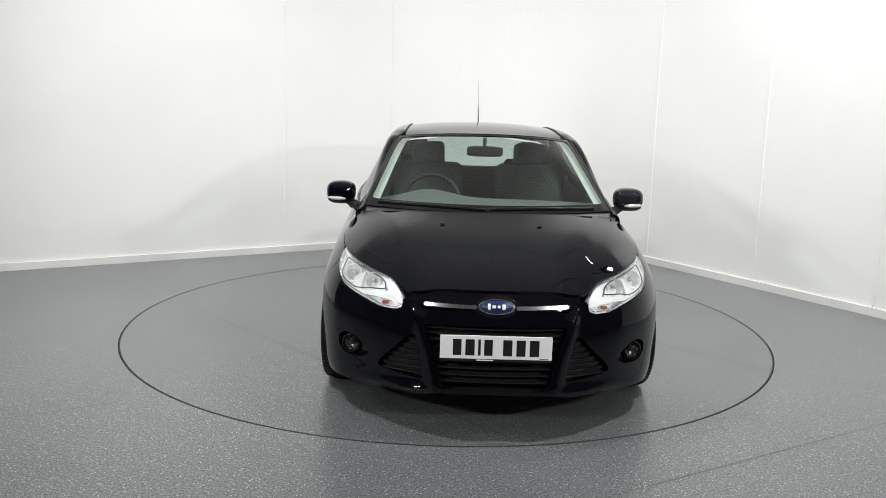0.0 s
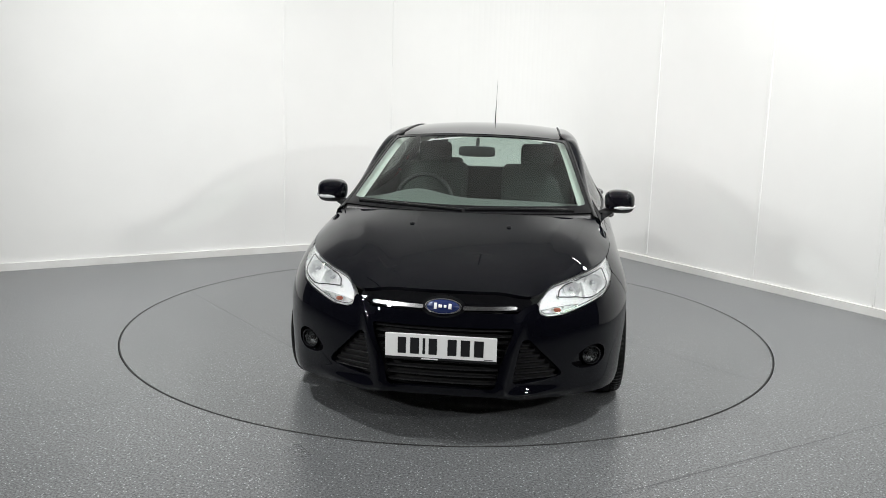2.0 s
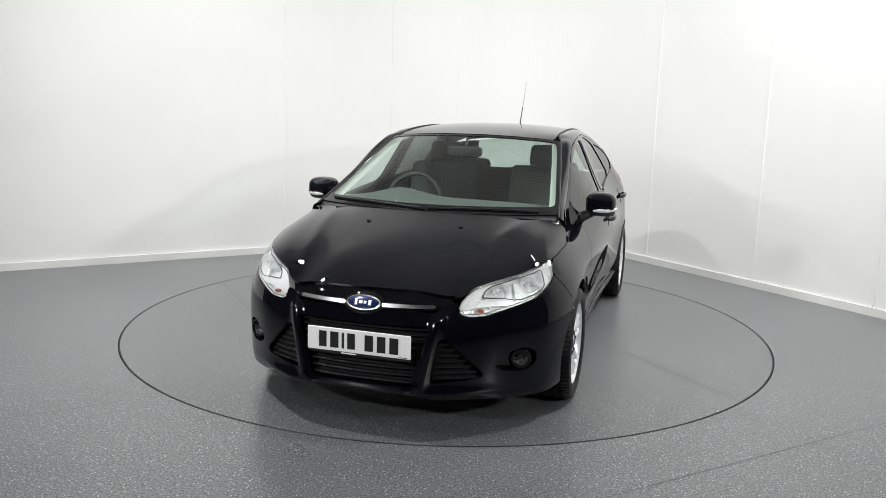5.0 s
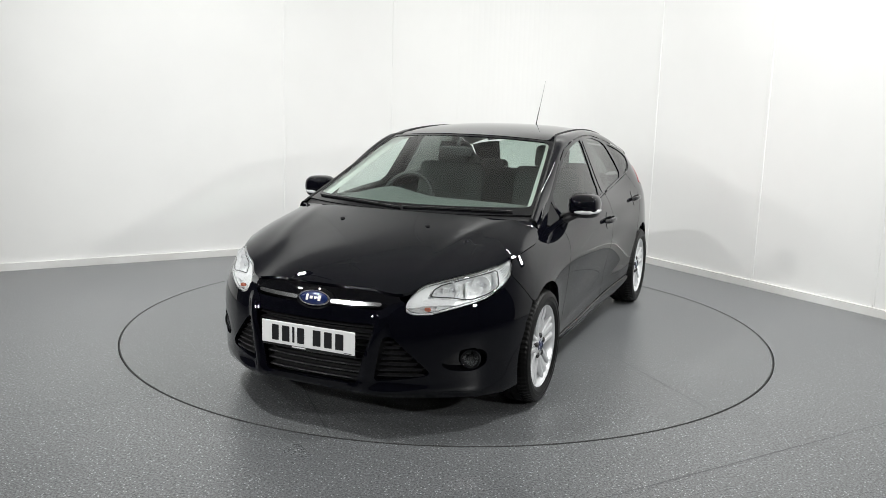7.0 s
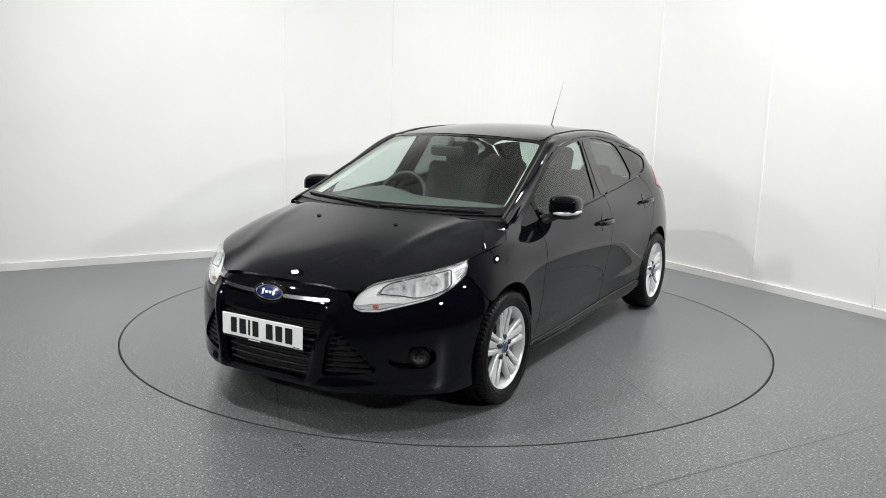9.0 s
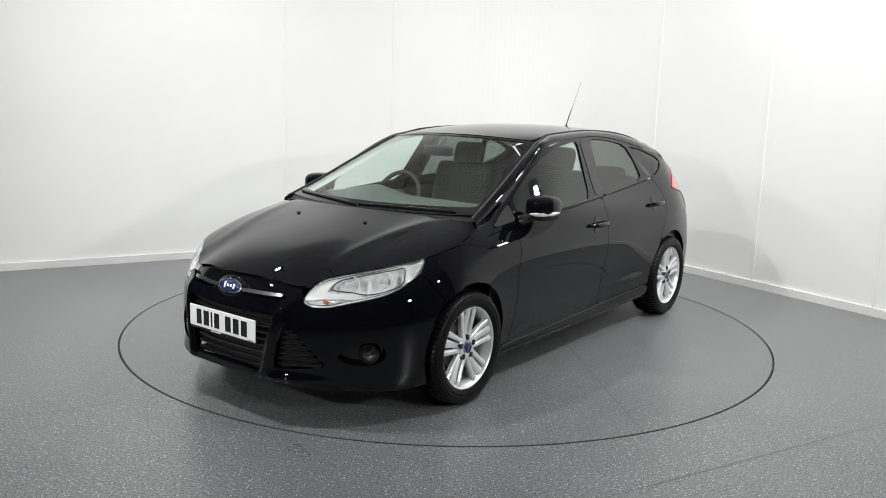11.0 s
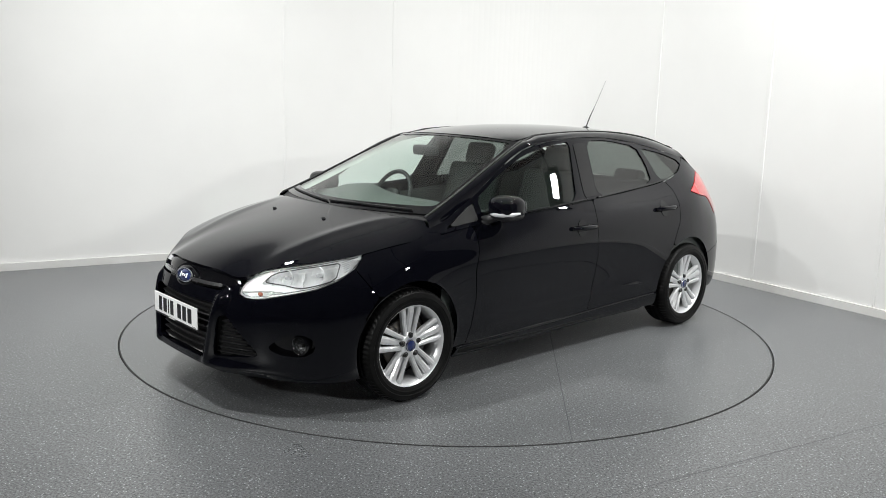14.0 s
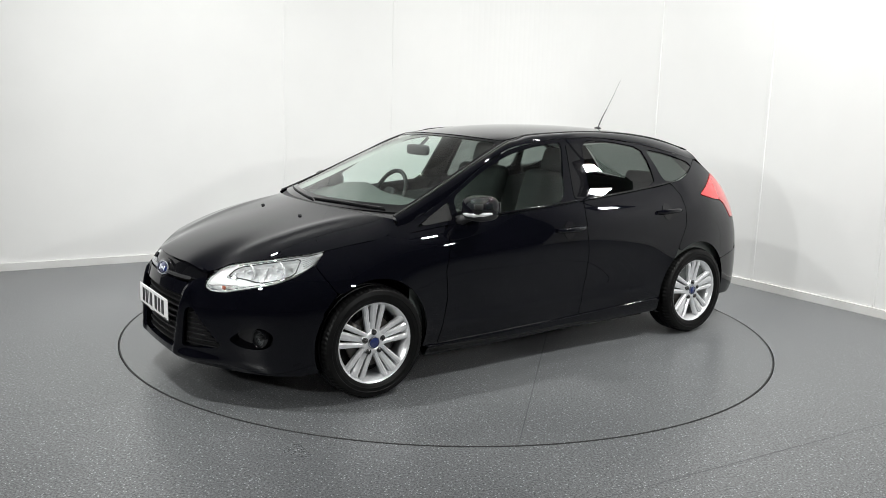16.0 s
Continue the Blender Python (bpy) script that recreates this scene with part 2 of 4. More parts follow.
def skin(s, z):
    """Points of the left body skin at plan distance s and height z."""
    s, z = np.asarray(s, float), np.asarray(z, float)
    fi = np.clip(s / S_END * 1200, 0, 1199.999)
    fj = np.clip((z - 0.10) / 1.35 * 270, 0, 269.999)
    i, j = fi.astype(int), fj.astype(int)
    a, b = fi - i, fj - j
    d = _grid[i, j] * (1 - a) * (1 - b) + _grid[i + 1, j] * a * (1 - b) + _grid[i, j + 1] * (1 - a) * b + _grid[i + 1, j + 1] * a * b
    for c, k, w in FLARES:
        d = d + k * np.exp(-((s - c) / w) ** 2 - ((z - 0.45) / 0.27) ** 2)
    crease = 0.33 + 0.03 * (s - CREASE[0]) / (CREASE[1] - CREASE[0])
    run = np.clip((s - CREASE[0]) / 0.25, 0, 1) * np.clip((CREASE[1] - s) / 0.25, 0, 1)
    d = d + 0.011 * run * np.exp(-(np.abs(z - crease) / 0.040) ** 1.5)
    p, q, r = plan(s), plan(s + 1e-3), plan(s - 1e-3)
    t = q - r
    t = t / np.linalg.norm(t, axis=-1, keepdims=True)
    return np.stack([p[..., 0] + t[..., 1] * d, p[..., 1] - t[..., 0] * d, z + 0 * s], -1)


def at_x(x, z):
    """The plan distance at which the front of the skin has this x at height z."""
    s = np.linspace(0, base_y(-1.2), 700)
    return float(s[np.argmin(np.abs(skin(s, np.full(700, float(z)))[:, 0] - x))])


def at_y(y, z):
    s = np.linspace(base_x(0.40), S_END, 3000)
    return float(s[np.argmin(np.abs(skin(s, np.full(3000, float(z)))[:, 1] - y))])




# ---- mesh helpers ----
def part(name, data, mat, parent, label="", smooth=True):
    """One mesh object under a thing: data is (verts, faces) or a bmesh."""
    me = bpy.data.meshes.new(name)
    if isinstance(data, bmesh.types.BMesh):
        bmesh.ops.recalc_face_normals(data, faces=data.faces)
        data.to_mesh(me)
        data.free()
    else:
        me.from_pydata([tuple(v) for v in data[0]], [], data[1])
        me.validate()
    me.materials.append(mat)
    for p in me.polygons:
        p.use_smooth = smooth
    ob = new(name, me)
    if parent:
        ob.parent = parent
    return tagged(ob, label)


def flip(data):
    """The mirror image across the car's middle plane."""
    v = np.array(data[0], float).copy()
    v[:, 0] *= -1
    return v, [tuple(reversed(f)) for f in data[1]]


def both(name, data, mat, parent, label="", smooth=True):
    a = part(name, data, mat, parent, label, smooth)
    b = part(name, flip(data), mat, parent, label, smooth)
    return a, b


def merged(*items):
    vs, fs, n = [], [], 0
    for v, f in items:
        vs.append(np.asarray(v, float))
        fs += [tuple(i + n for i in q) for q in f]
        n += len(v)
    return np.concatenate(vs), fs


def whole(data):
    """Left half and its mirror image as one mesh."""
    return merged(data, flip(data))


def poly_sdf(poly, p):
    poly = np.asarray(poly, float)
    a, b = poly, np.roll(poly, -1, 0)
    best, inside = np.full(len(p), 1e9), np.zeros(len(p), bool)
    for (ax, ay), (bx, by) in zip(a, b):
        ex, ey = bx - ax, by - ay
        wx, wy = p[:, 0] - ax, p[:, 1] - ay
        k = np.clip((wx * ex + wy * ey) / max(ex * ex + ey * ey, 1e-12), 0, 1)
        best = np.minimum(best, (wx - k * ex) ** 2 + (wy - k * ey) ** 2)
        c = ((ay <= p[:, 1]) & (by > p[:, 1])) | ((by <= p[:, 1]) & (ay > p[:, 1]))
        with np.errstate(divide="ignore", invalid="ignore"):
            xx = ax + (p[:, 1] - ay) / (by - ay) * ex
        inside ^= c & (p[:, 0] < xx)
    d = np.sqrt(best)
    return np.where(inside, -d, d)


def rounded(poly, times=2):
    """Corner cutting, to round a polygon's corners."""
    p = np.asarray(poly, float)
    for _ in range(times):
        q = np.roll(p, -1, 0)
        p = np.stack([p * 0.8 + q * 0.2, p * 0.2 + q * 0.8], 1).reshape(-1, 2)
    return p


def curve_poly(pts, k=6):
    """A smooth open line through the points."""
    pts = np.asarray(pts, float)
    t = np.concatenate([[0], np.cumsum(np.linalg.norm(np.diff(pts, axis=0), axis=1))])
    return cubic(t, pts)(np.linspace(0, t[-1], k * (len(pts) - 1) + 1))


def panel(surf, poly, holes=(), cell=0.018, gap=0.0025, depth=0.014, lift=0.0, circle=()):
    """A sheet on a surface, cut along a polygon in the surface's own coordinates, with holes, and turned-in edges."""
    poly = np.asarray(poly, float)
    lo, hi = poly.min(0) - cell * 0.3, poly.max(0) + cell * 0.3
    nu, nv = max(2, int((hi[0] - lo[0]) / cell)), max(2, int((hi[1] - lo[1]) / cell))
    U, V = np.meshgrid(np.linspace(lo[0], hi[0], nu + 1), np.linspace(lo[1], hi[1], nv + 1), indexing="ij")
    uv = np.stack([U.ravel(), V.ravel()], -1)

    def field(p):
        f = poly_sdf(poly, p) + gap
        for h in holes:
            f = np.maximum(f, gap - poly_sdf(h, p))
        for c, r in circle:
            f = np.maximum(f, r - np.hypot(p[:, 0] - c[0], p[:, 1] - c[1]))
        return f

    f = field(uv)
    uvs, index, faces, cut = [], {}, [], {}

    def vert(i):
        if i not in index:
            index[i] = len(uvs)
            uvs.append(uv[i])
        return index[i]

    def cross(i, j):
        key = (min(i, j), max(i, j))
        if key not in cut:
            k = f[key[0]] / (f[key[0]] - f[key[1]])
            cut[key] = len(uvs)
            uvs.append(uv[key[0]] + (uv[key[1]] - uv[key[0]]) * min(max(k, 0.02), 0.98))
        return cut[key]

    for i in range(nu):
        for j in range(nv):
            q = (i * (nv + 1) + j, (i + 1) * (nv + 1) + j, (i + 1) * (nv + 1) + j + 1, i * (nv + 1) + j + 1)
            ins = [f[a] <= 0 for a in q]
            if not any(ins):
                continue
            if all(ins):
                faces.append(tuple(vert(a) for a in q))
                continue
            face = []
            for a in range(4):
                b = (a + 1) % 4
                if ins[a]:
                    face.append(vert(q[a]))
                if ins[a] != ins[b]:
                    face.append(cross(q[a], q[b]))
            if len(face) > 2:
                faces.append(tuple(face))
    P = np.array(uvs)
    e = 1e-3
    X = surf(P[:, 0], P[:, 1])
    du = surf(P[:, 0] + e, P[:, 1]) - surf(P[:, 0] - e, P[:, 1])
    dv = surf(P[:, 0], P[:, 1] + e) - surf(P[:, 0], P[:, 1] - e)
    N = np.cross(du, dv)
    N /= np.linalg.norm(N, axis=1, keepdims=True) + 1e-12
    X = X + N * lift
    if depth:
        count = {}
        for fc in faces:
            for a, b in zip(fc, fc[1:] + fc[:1]):
                count[(a, b)] = 1
        rim, verts, n0 = {}, [X], len(X)
        extra, more = [], []
        for a, b in list(count):
            if (b, a) in count:
                continue
            for k in (a, b):
                if k not in rim:
                    rim[k] = n0 + len(extra)
                    extra += [X[k], X[k] - N[k] * depth]
            more.append((rim[b], rim[a], rim[a] + 1, rim[b] + 1))
        if extra:
            X = np.concatenate([X, np.array(extra)])
        faces = faces + more
    return X, faces


def strip(A, B, n, bulge=0.0, way=(0, 0, 1), power=2.0):
    """A sheet between two lines of as many points, bulged the given way."""
    A, B, way = np.asarray(A, float), np.asarray(B, float), np.asarray(way, float)
    vs, m = [], len(A)
    for j in range(n + 1):
        k = j / n
        vs.append(A + (B - A) * k + way * bulge * (1 - abs(2 * k - 1) ** power))
    fs = [(j * m + i, j * m + i + 1, (j + 1) * m + i + 1, (j + 1) * m + i) for j in range(n) for i in range(m - 1)]
    return np.concatenate(vs), fs


def tube(path, r, sides=10, cap=True):
    path = np.asarray(path, float)
    rr = np.full(len(path), r, float) if np.isscalar(r) else np.asarray(r, float)
    t = np.gradient(path, axis=0)
    t /= np.linalg.norm(t, axis=1, keepdims=True)
    up = np.array([0.0, 0, 1]) if abs(t[0][2]) < 0.9 else np.array([1.0, 0, 0])
    vs = []
    for p, d, q in zip(path, t, rr):
        a = np.cross(d, up)
        a /= np.linalg.norm(a)
        b = np.cross(a, d)
        vs += [p + q * (math.cos(k) * a + math.sin(k) * b) for k in np.linspace(0, 2 * math.pi, sides, endpoint=False)]
    fs = [(i * sides + j, i * sides + (j + 1) % sides, (i + 1) * sides + (j + 1) % sides, (i + 1) * sides + j) for i in range(len(path) - 1) for j in range(sides)]
    if cap:
        fs += [tuple(range(sides)), tuple(range((len(path) - 1) * sides, len(path) * sides))]
    return np.array(vs), fs


def lathe(profile, n=48, m=None):
    """Turns (radius, height) pairs round the z axis, then places the result."""
    vs = [(r * math.cos(2 * math.pi * k / n), r * math.sin(2 * math.pi * k / n), h) for r, h in profile for k in range(n)]
    fs = [(i * n + k, i * n + (k + 1) % n, (i + 1) * n + (k + 1) % n, (i + 1) * n + k) for i in range(len(profile) - 1) for k in range(n)]
    return moved((np.array(vs), fs), m)


def moved(data, m):
    if m is None:
        return data
    m = np.array(m)
    return np.asarray(data[0]) @ m[:3, :3].T + m[:3, 3], data[1]


def brick(x0, x1, y0, y1, z0, z1, r=0.01, seg=2):
    """A rounded block as a bmesh."""
    bm = bmesh.new()
    bmesh.ops.create_cube(bm, size=1)
    for v in bm.verts:
        v.co = ((x0 + x1) / 2 + v.co.x * (x1 - x0), (y0 + y1) / 2 + v.co.y * (y1 - y0), (z0 + z1) / 2 + v.co.z * (z1 - z0))
    if r:
        bmesh.ops.bevel(bm, geom=bm.edges[:], offset=r, segments=seg, affect="EDGES", profile=0.5)
    return bm


def as_data(bm, m=None):
    bm.verts.index_update()
    d = (np.array([v.co[:] for v in bm.verts]), [tuple(v.index for v in f.verts) for f in bm.faces])
    bm.free()
    return moved(d, m)


def egg(center, radii, power=2.6, nu=28, nv=16, m=None):
    """A superellipsoid."""
    vs, fs = [], []
    pw = lambda c: math.copysign(abs(c) ** (2 / power), c)
    for j in range(nv + 1):
        th = -math.pi / 2 + math.pi * j / nv
        for i in range(nu):
            ph = 2 * math.pi * i / nu
            vs.append((radii[0] * pw(math.cos(th)) * pw(math.cos(ph)), radii[1] * pw(math.cos(th)) * pw(math.sin(ph)), radii[2] * pw(math.sin(th))))
    fs = [(j * nu + i, j * nu + (i + 1) % nu, (j + 1) * nu + (i + 1) % nu, (j + 1) * nu + i) for j in range(nv) for i in range(nu)]
    v, f = moved((np.array(vs), fs), m)
    return v + np.array(center), f




# ---- the room ----
def plain(name, data, mat, smooth=False):
    return part(name, data, mat, None, "", smooth)


# Walls stand on a rounded plan: two straight runs met by a coved corner.
CORNER = (1.03, 4.24)
LEFT_WAY = np.array([-math.cos(radians(30.4)), -math.sin(radians(30.4))])
RIGHT_WAY = np.array([math.cos(radians(-57.2)), math.sin(radians(-57.2))])


def wall_plan():
    c, r = np.array(CORNER), 1.1
    pts = [c + LEFT_WAY * 6.9, c + LEFT_WAY * 6.0]
    a, b = c + LEFT_WAY * r, c + RIGHT_WAY * r
    pts += [c + LEFT_WAY * 3.5]
    for k in np.linspace(0, 1, 30):
        pts.append(a * (1 - k) ** 2 + c * 2 * k * (1 - k) + b * k * k)
    pts += [c + RIGHT_WAY * 3.5, c + RIGHT_WAY * 7.4]
    return np.array(pts)


def offset(pts, d):
    t = np.gradient(pts, axis=0)
    t /= np.linalg.norm(t, axis=1, keepdims=True)
    return pts + np.stack([t[:, 1], -t[:, 0]], -1) * d


def wall_band(pts, inner, outer, z0, z1):
    """A band of wall between two heights, standing in front of the plan line by inner and behind it by outer."""
    a, b, n = offset(pts, inner), offset(pts, -outer), len(pts)
    ring = [np.c_[a, np.full(n, z0)], np.c_[a, np.full(n, z1)], np.c_[b, np.full(n, z1)], np.c_[b, np.full(n, z0)]]
    fs = [(k * n + i, k * n + i + 1, ((k + 1) % 4) * n + i + 1, ((k + 1) % 4) * n + i) for k in range(4) for i in range(n - 1)]
    fs += [tuple(k * n for k in range(4)), tuple(k * n + n - 1 for k in range(4))]
    return np.concatenate(ring), fs


H_ROOM = 5.6
H_WALL = 5.6  # top of the white boards
PLAN_LINE = wall_plan()
tagged(plain("wall_north", wall_band(PLAN_LINE, 0.0, 0.12, -0.02, H_WALL), WALL), "white painted studio wall of joined panels with coved corner", "wall", kind="structure")
north = bpy.data.objects["wall_north"]


def wall_panel(way, d0, d1):
    """One wall board between two joints."""
    p = np.array(CORNER)
    n = np.array([-way[1], way[0]])
    if n @ -(p + way * d0) < 0:
        n = -n
    m = Matrix(((way[0], n[0], 0, p[0]), (way[1], n[1], 0, p[1]), (0, 0, 1, 0), (0, 0, 0, 1)))
    part("panel", as_data(brick(d0 + 0.003, d1 - 0.003, -0.003, 0.006, 0.05, H_WALL - 0.004, 0.0015, 1), m), WALL, north, smooth=False)


for board in ((1.12, 1.96), (1.96, 3.19), (3.19, 6.85)):
    wall_panel(LEFT_WAY, *board)
for board in ((1.12, 1.95), (1.95, 3.26), (3.26, 4.40), (4.40, 7.35)):
    wall_panel(RIGHT_WAY, *board)
tagged(plain("baseboard", wall_band(PLAN_LINE, 0.030, 0.0, 0.0, 0.068), SKIRT), "white painted skirting board along the studio wall", "skirting board", kind="structure")


def cover_strip(way, dist):
    """A thin cover strip over a panel joint."""
    p = np.array(CORNER) + way * dist
    n = np.array([-way[1], way[0]])
    if n @ -p < 0:
        n = -n
    m = Matrix(((way[0], n[0], 0, p[0]), (way[1], n[1], 0, p[1]), (0, 0, 1, 0), (0, 0, 0, 1)))
    d = as_data(brick(-0.013, 0.013, 0.004, 0.012, 0.086, H_WALL - 0.004, 0.002, 1), m)
    ob = plain("trim", d, WALL)
    tagged(ob, "white cover strip over a wall panel joint", "trim", kind="structure")
    return ob


JOINTS = ((LEFT_WAY, 3.19), (LEFT_WAY, 1.96), (RIGHT_WAY, 1.95), (RIGHT_WAY, 3.26), (RIGHT_WAY, 4.40))
for joint_way, joint_dist in JOINTS:
    cover_strip(joint_way, joint_dist)

# Unseen dark walls behind the camera and an unlit ceiling, added to shape reflections.
BACK = np.array([PLAN_LINE[-1] + np.array([0.05, 0.0]), (6.8, -0.6), (6.8, -8.2), (-7.2, -8.2), (-7.2, 0.4), PLAN_LINE[0] + np.array([-0.05, 0.0])])
tagged(plain("wall_south", wall_band(BACK, 0.0, 0.12, -0.02, H_ROOM), DARKWALL), "unseen dark wall added behind the camera for the car's reflections", "wall", kind="structure")
tagged(plain("ceiling", as_data(brick(-9.5, 9.5, -9.5, 6.0, H_ROOM, H_ROOM + 0.15, 0)), CEIL), "unseen unlit white ceiling added for the car's reflections", "ceiling", kind="structure")


def ring(r0, r1, z0, z1, n=160):
    return lathe([(r0, z1), (r1, z1), (r1, z0), (r0, z0), (r0, z1)], n)


def floor_data():
    """The floor with a round opening for the turntable."""
    n, r, half = 160, DISC_R + 0.006, 11.0
    vs, fs = [], []
    for k in range(n):
        a = 2 * math.pi * k / n
        c, s = math.cos(a), math.sin(a)
        q = half / max(abs(c), abs(s))
        vs += [(r * c, r * s, 0), (q * c, q * s, 0), (r * c, r * s, -0.06)]
    for k in range(n):
        a, b = 3 * k, 3 * ((k + 1) % n)
        fs += [(a, a + 1, b + 1, b), (a + 2, a, b, b + 2)]
    return np.array(vs), fs


tagged(plain("floor", floor_data(), VINYL), "grey speckled vinyl studio floor", "floor", kind="structure")
tagged(plain("floor_pit", lathe([(0.001, -0.055), (DISC_R + 0.05, -0.055)], 96), GAP), "dark pit under the turntable", "floor", kind="structure")


def seam_bar(p, q, width, z):
    p, q = np.array(p, float), np.array(q, float)
    d = (q - p) / np.linalg.norm(q - p)
    n = np.array([-d[1], d[0]]) * width / 2
    vs = [(*(p + n), z), (*(p - n), z), (*(q - n), z), (*(q + n), z)]
    return vs, [(0, 1, 2, 3)]


def floor_seams():
    """Weld seams of the vinyl rolls, two metres apart, outside the turntable."""
    d = np.array([math.cos(radians(29.5)), math.sin(radians(29.5))])
    n = np.array([-d[1], d[0]])
    items = []
    for off in (-0.75, -2.69):
        c = n * off
        if abs(off) < DISC_R:
            h = math.sqrt((DISC_R + 0.012) ** 2 - off ** 2)
            items += [seam_bar(c - d * 7, c - d * h, 0.004, 0.0015), seam_bar(c + d * h, c + d * 7, 0.004, 0.0015)]
        else:
            items.append(seam_bar(c - d * 7, c + d * 7, 0.0045, 0.0015))
    return merged(*items)


tagged(plain("floor_seam", floor_seams(), SEAM), "dark welded seams of the grey vinyl floor", "floor seam", kind="structure")

# ---- the turntable ----
turntable = tagged(new("turntable"), "round grey vinyl covered turntable flush with the floor", "turntable")
part("plate", lathe([(0.001, 0.0), (1.0, 0.0), (2.0, 0.0), (DISC_R - 0.004, 0.0), (DISC_R, -0.003), (DISC_R, -0.04)], 160), VINYL_DISC, turntable, smooth=False)
part("edge_trim", lathe([(DISC_R - 0.008, 0.0008), (DISC_R - 0.001, 0.0010), (DISC_R + 0.0005, -0.003), (DISC_R + 0.0005, -0.03)], 160), GAP, turntable, "dark metal rim of the turntable")
for seam_off in (0.75, -1.26):
    nn = np.array([1.04, 1.0]) / math.hypot(1.04, 1.0)
    dd = np.array([nn[1], -nn[0]])
    hh = math.sqrt((DISC_R - 0.02) ** 2 - seam_off ** 2)
    part("seam", seam_bar(nn * seam_off - dd * hh, nn * seam_off + dd * hh, 0.005, 0.0015), SEAM, turntable, smooth=False)


# ---- panel lamps ----
def panel_lamp(eye, target):
    """A lamp head hung from the ceiling on a pole; the light itself sits just before it."""
    rig = tagged(new("studio_lamp"), "black studio panel lamp hung from the ceiling on a pole", "studio lamp", group="studio lamps")
    rig.matrix_basis = pose(*eye)
    head = look((0, 0, 0), Vector(target) - Vector(eye))
    part("lamp_head", as_data(brick(-0.18, 0.18, -0.12, 0.12, 0.01, 0.09, 0.012, 2), head), TRIM, rig)
    part("pole", tube([(0, 0, 0.10), (0, 0, H_ROOM - eye[2])], 0.016, 10), TRIM, rig)
    part("clamp", tube([(0, 0, 0.06), (0, 0, 0.16)], 0.026, 10), TRIM, rig)


for lamp_at, lamp_to in zip(LAMPS, AIMS):
    panel_lamp(lamp_at, lamp_to)


def spot_can(eye):
    """A ceiling spot housing just above its light."""
    rig = tagged(new("ceiling_spot"), "black ceiling spot lamp housing above the turntable", "spot lamp", group="ceiling spots")
    rig.matrix_basis = pose(*eye)
    part("can", lathe([(0.0001, 0.20), (0.13, 0.20), (0.17, 0.17), (0.18, 0.02), (0.165, 0.015), (0.165, 0.05), (0.0001, 0.05)], 32), TRIM, rig)
    part("stem", tube([(0, 0, 0.19), (0, 0, H_ROOM - eye[2])], 0.015, 8), TRIM, rig)


for lamp_at in SPOTS:
    spot_can(lamp_at)


# Cases and stems for the added wall fill lights, out of view.
def wall_fill_case(eye, target):
    rig = tagged(new("wall_fill_rig"), "slim white case of an unseen fill light added to brighten the walls", "wall washer", group="wall washers")
    rig.matrix_basis = pose(*eye)
    head = look((0, 0, 0), Vector(target) - Vector(eye))
    part("case", as_data(brick(-0.26, 0.26, -0.05, 0.05, 0.01, 0.07, 0.012, 2), head), SKIRT, rig)
    part("stem", tube([(0, 0, 0.06), (0, 0, H_ROOM - eye[2])], 0.012, 8), SKIRT, rig)


for lamp_at, lamp_to in zip(WALL_FILLS, WALL_FILL_AIMS):
    wall_fill_case(lamp_at, lamp_to)


# ---- the car ----
car = tagged(new("car"), "glossy black five-door hatchback with silver alloy wheels on a turntable", "car")


def skin2(s, z):
    """The skin carried on across the middle plane at nose and tail."""
    s = np.asarray(s, float)
    side = np.where((s < 0) | (s > S_END), -1.0, 1.0)
    p = skin(np.where(s > S_END, 2 * S_END - s, np.abs(s)), z)
    return p * np.stack([side, 1 + 0 * side, 1 + 0 * side], -1)


def fx(*pts):
    """Outline points given by x and height on the nose."""
    return [(at_x(x, z), z) for x, z in pts]


def fy(*pts):
    """Outline points given by y and height on the flank."""
    return [(at_y(y, z), z) for y, z in pts]


def nose(pts):
    return pts + [(-a, b) for a, b in reversed(pts)]


def tail(pts):
    return pts + [(2 * S_END - a, b) for a, b in reversed(pts)]


ARCH_F, ARCH_R = (at_y(-1.298, 0.5), 0.312), (at_y(1.336, 0.5), 0.312)
ARCH_RF, ARCH_RR = 0.346, 0.352
PAINTED = dict(cell=0.02)

# Lines shared by neighbouring panels.
HL_LOW = fx((0.446, 0.628), (0.454, 0.604), (0.490, 0.589), (0.560, 0.590), (0.620, 0.606)) + fy((-1.80, 0.652), (-1.70, 0.692), (-1.61, 0.742))
HL_TIP = fy((-1.54, 0.806))
HL_TOP = fx((0.452, 0.660), (0.478, 0.705), (0.500, 0.722), (0.560, 0.740), (0.640, 0.760)) + fy((-1.70, 0.783))
BON_EDGE = fx((0.0, 0.703), (0.16, 0.703), (0.30, 0.696), (0.42, 0.680)) + HL_TOP[1:] + HL_TIP + fy((-1.42, 0.828), (-1.28, 0.846), (-1.18, 0.866), (-1.10, 0.925))
HEADLAMP = HL_LOW + HL_TIP + HL_TOP[::-1]
SILL_LINE = fy((-0.93, 0.215), (-0.50, 0.222), (-0.10, 0.232), (0.45, 0.255), (0.98, 0.287))
DOOR_F = fy((-0.80, 0.898), (-0.822, 0.78), (-0.848, 0.66), (-0.82, 0.50), (-0.835, 0.36), (-0.86, 0.217))
DOOR_M = fy((0.25, 0.991), (0.226, 0.90), (0.232, 0.80), (0.262, 0.66), (0.278, 0.50), (0.265, 0.30), (0.262, 0.246))
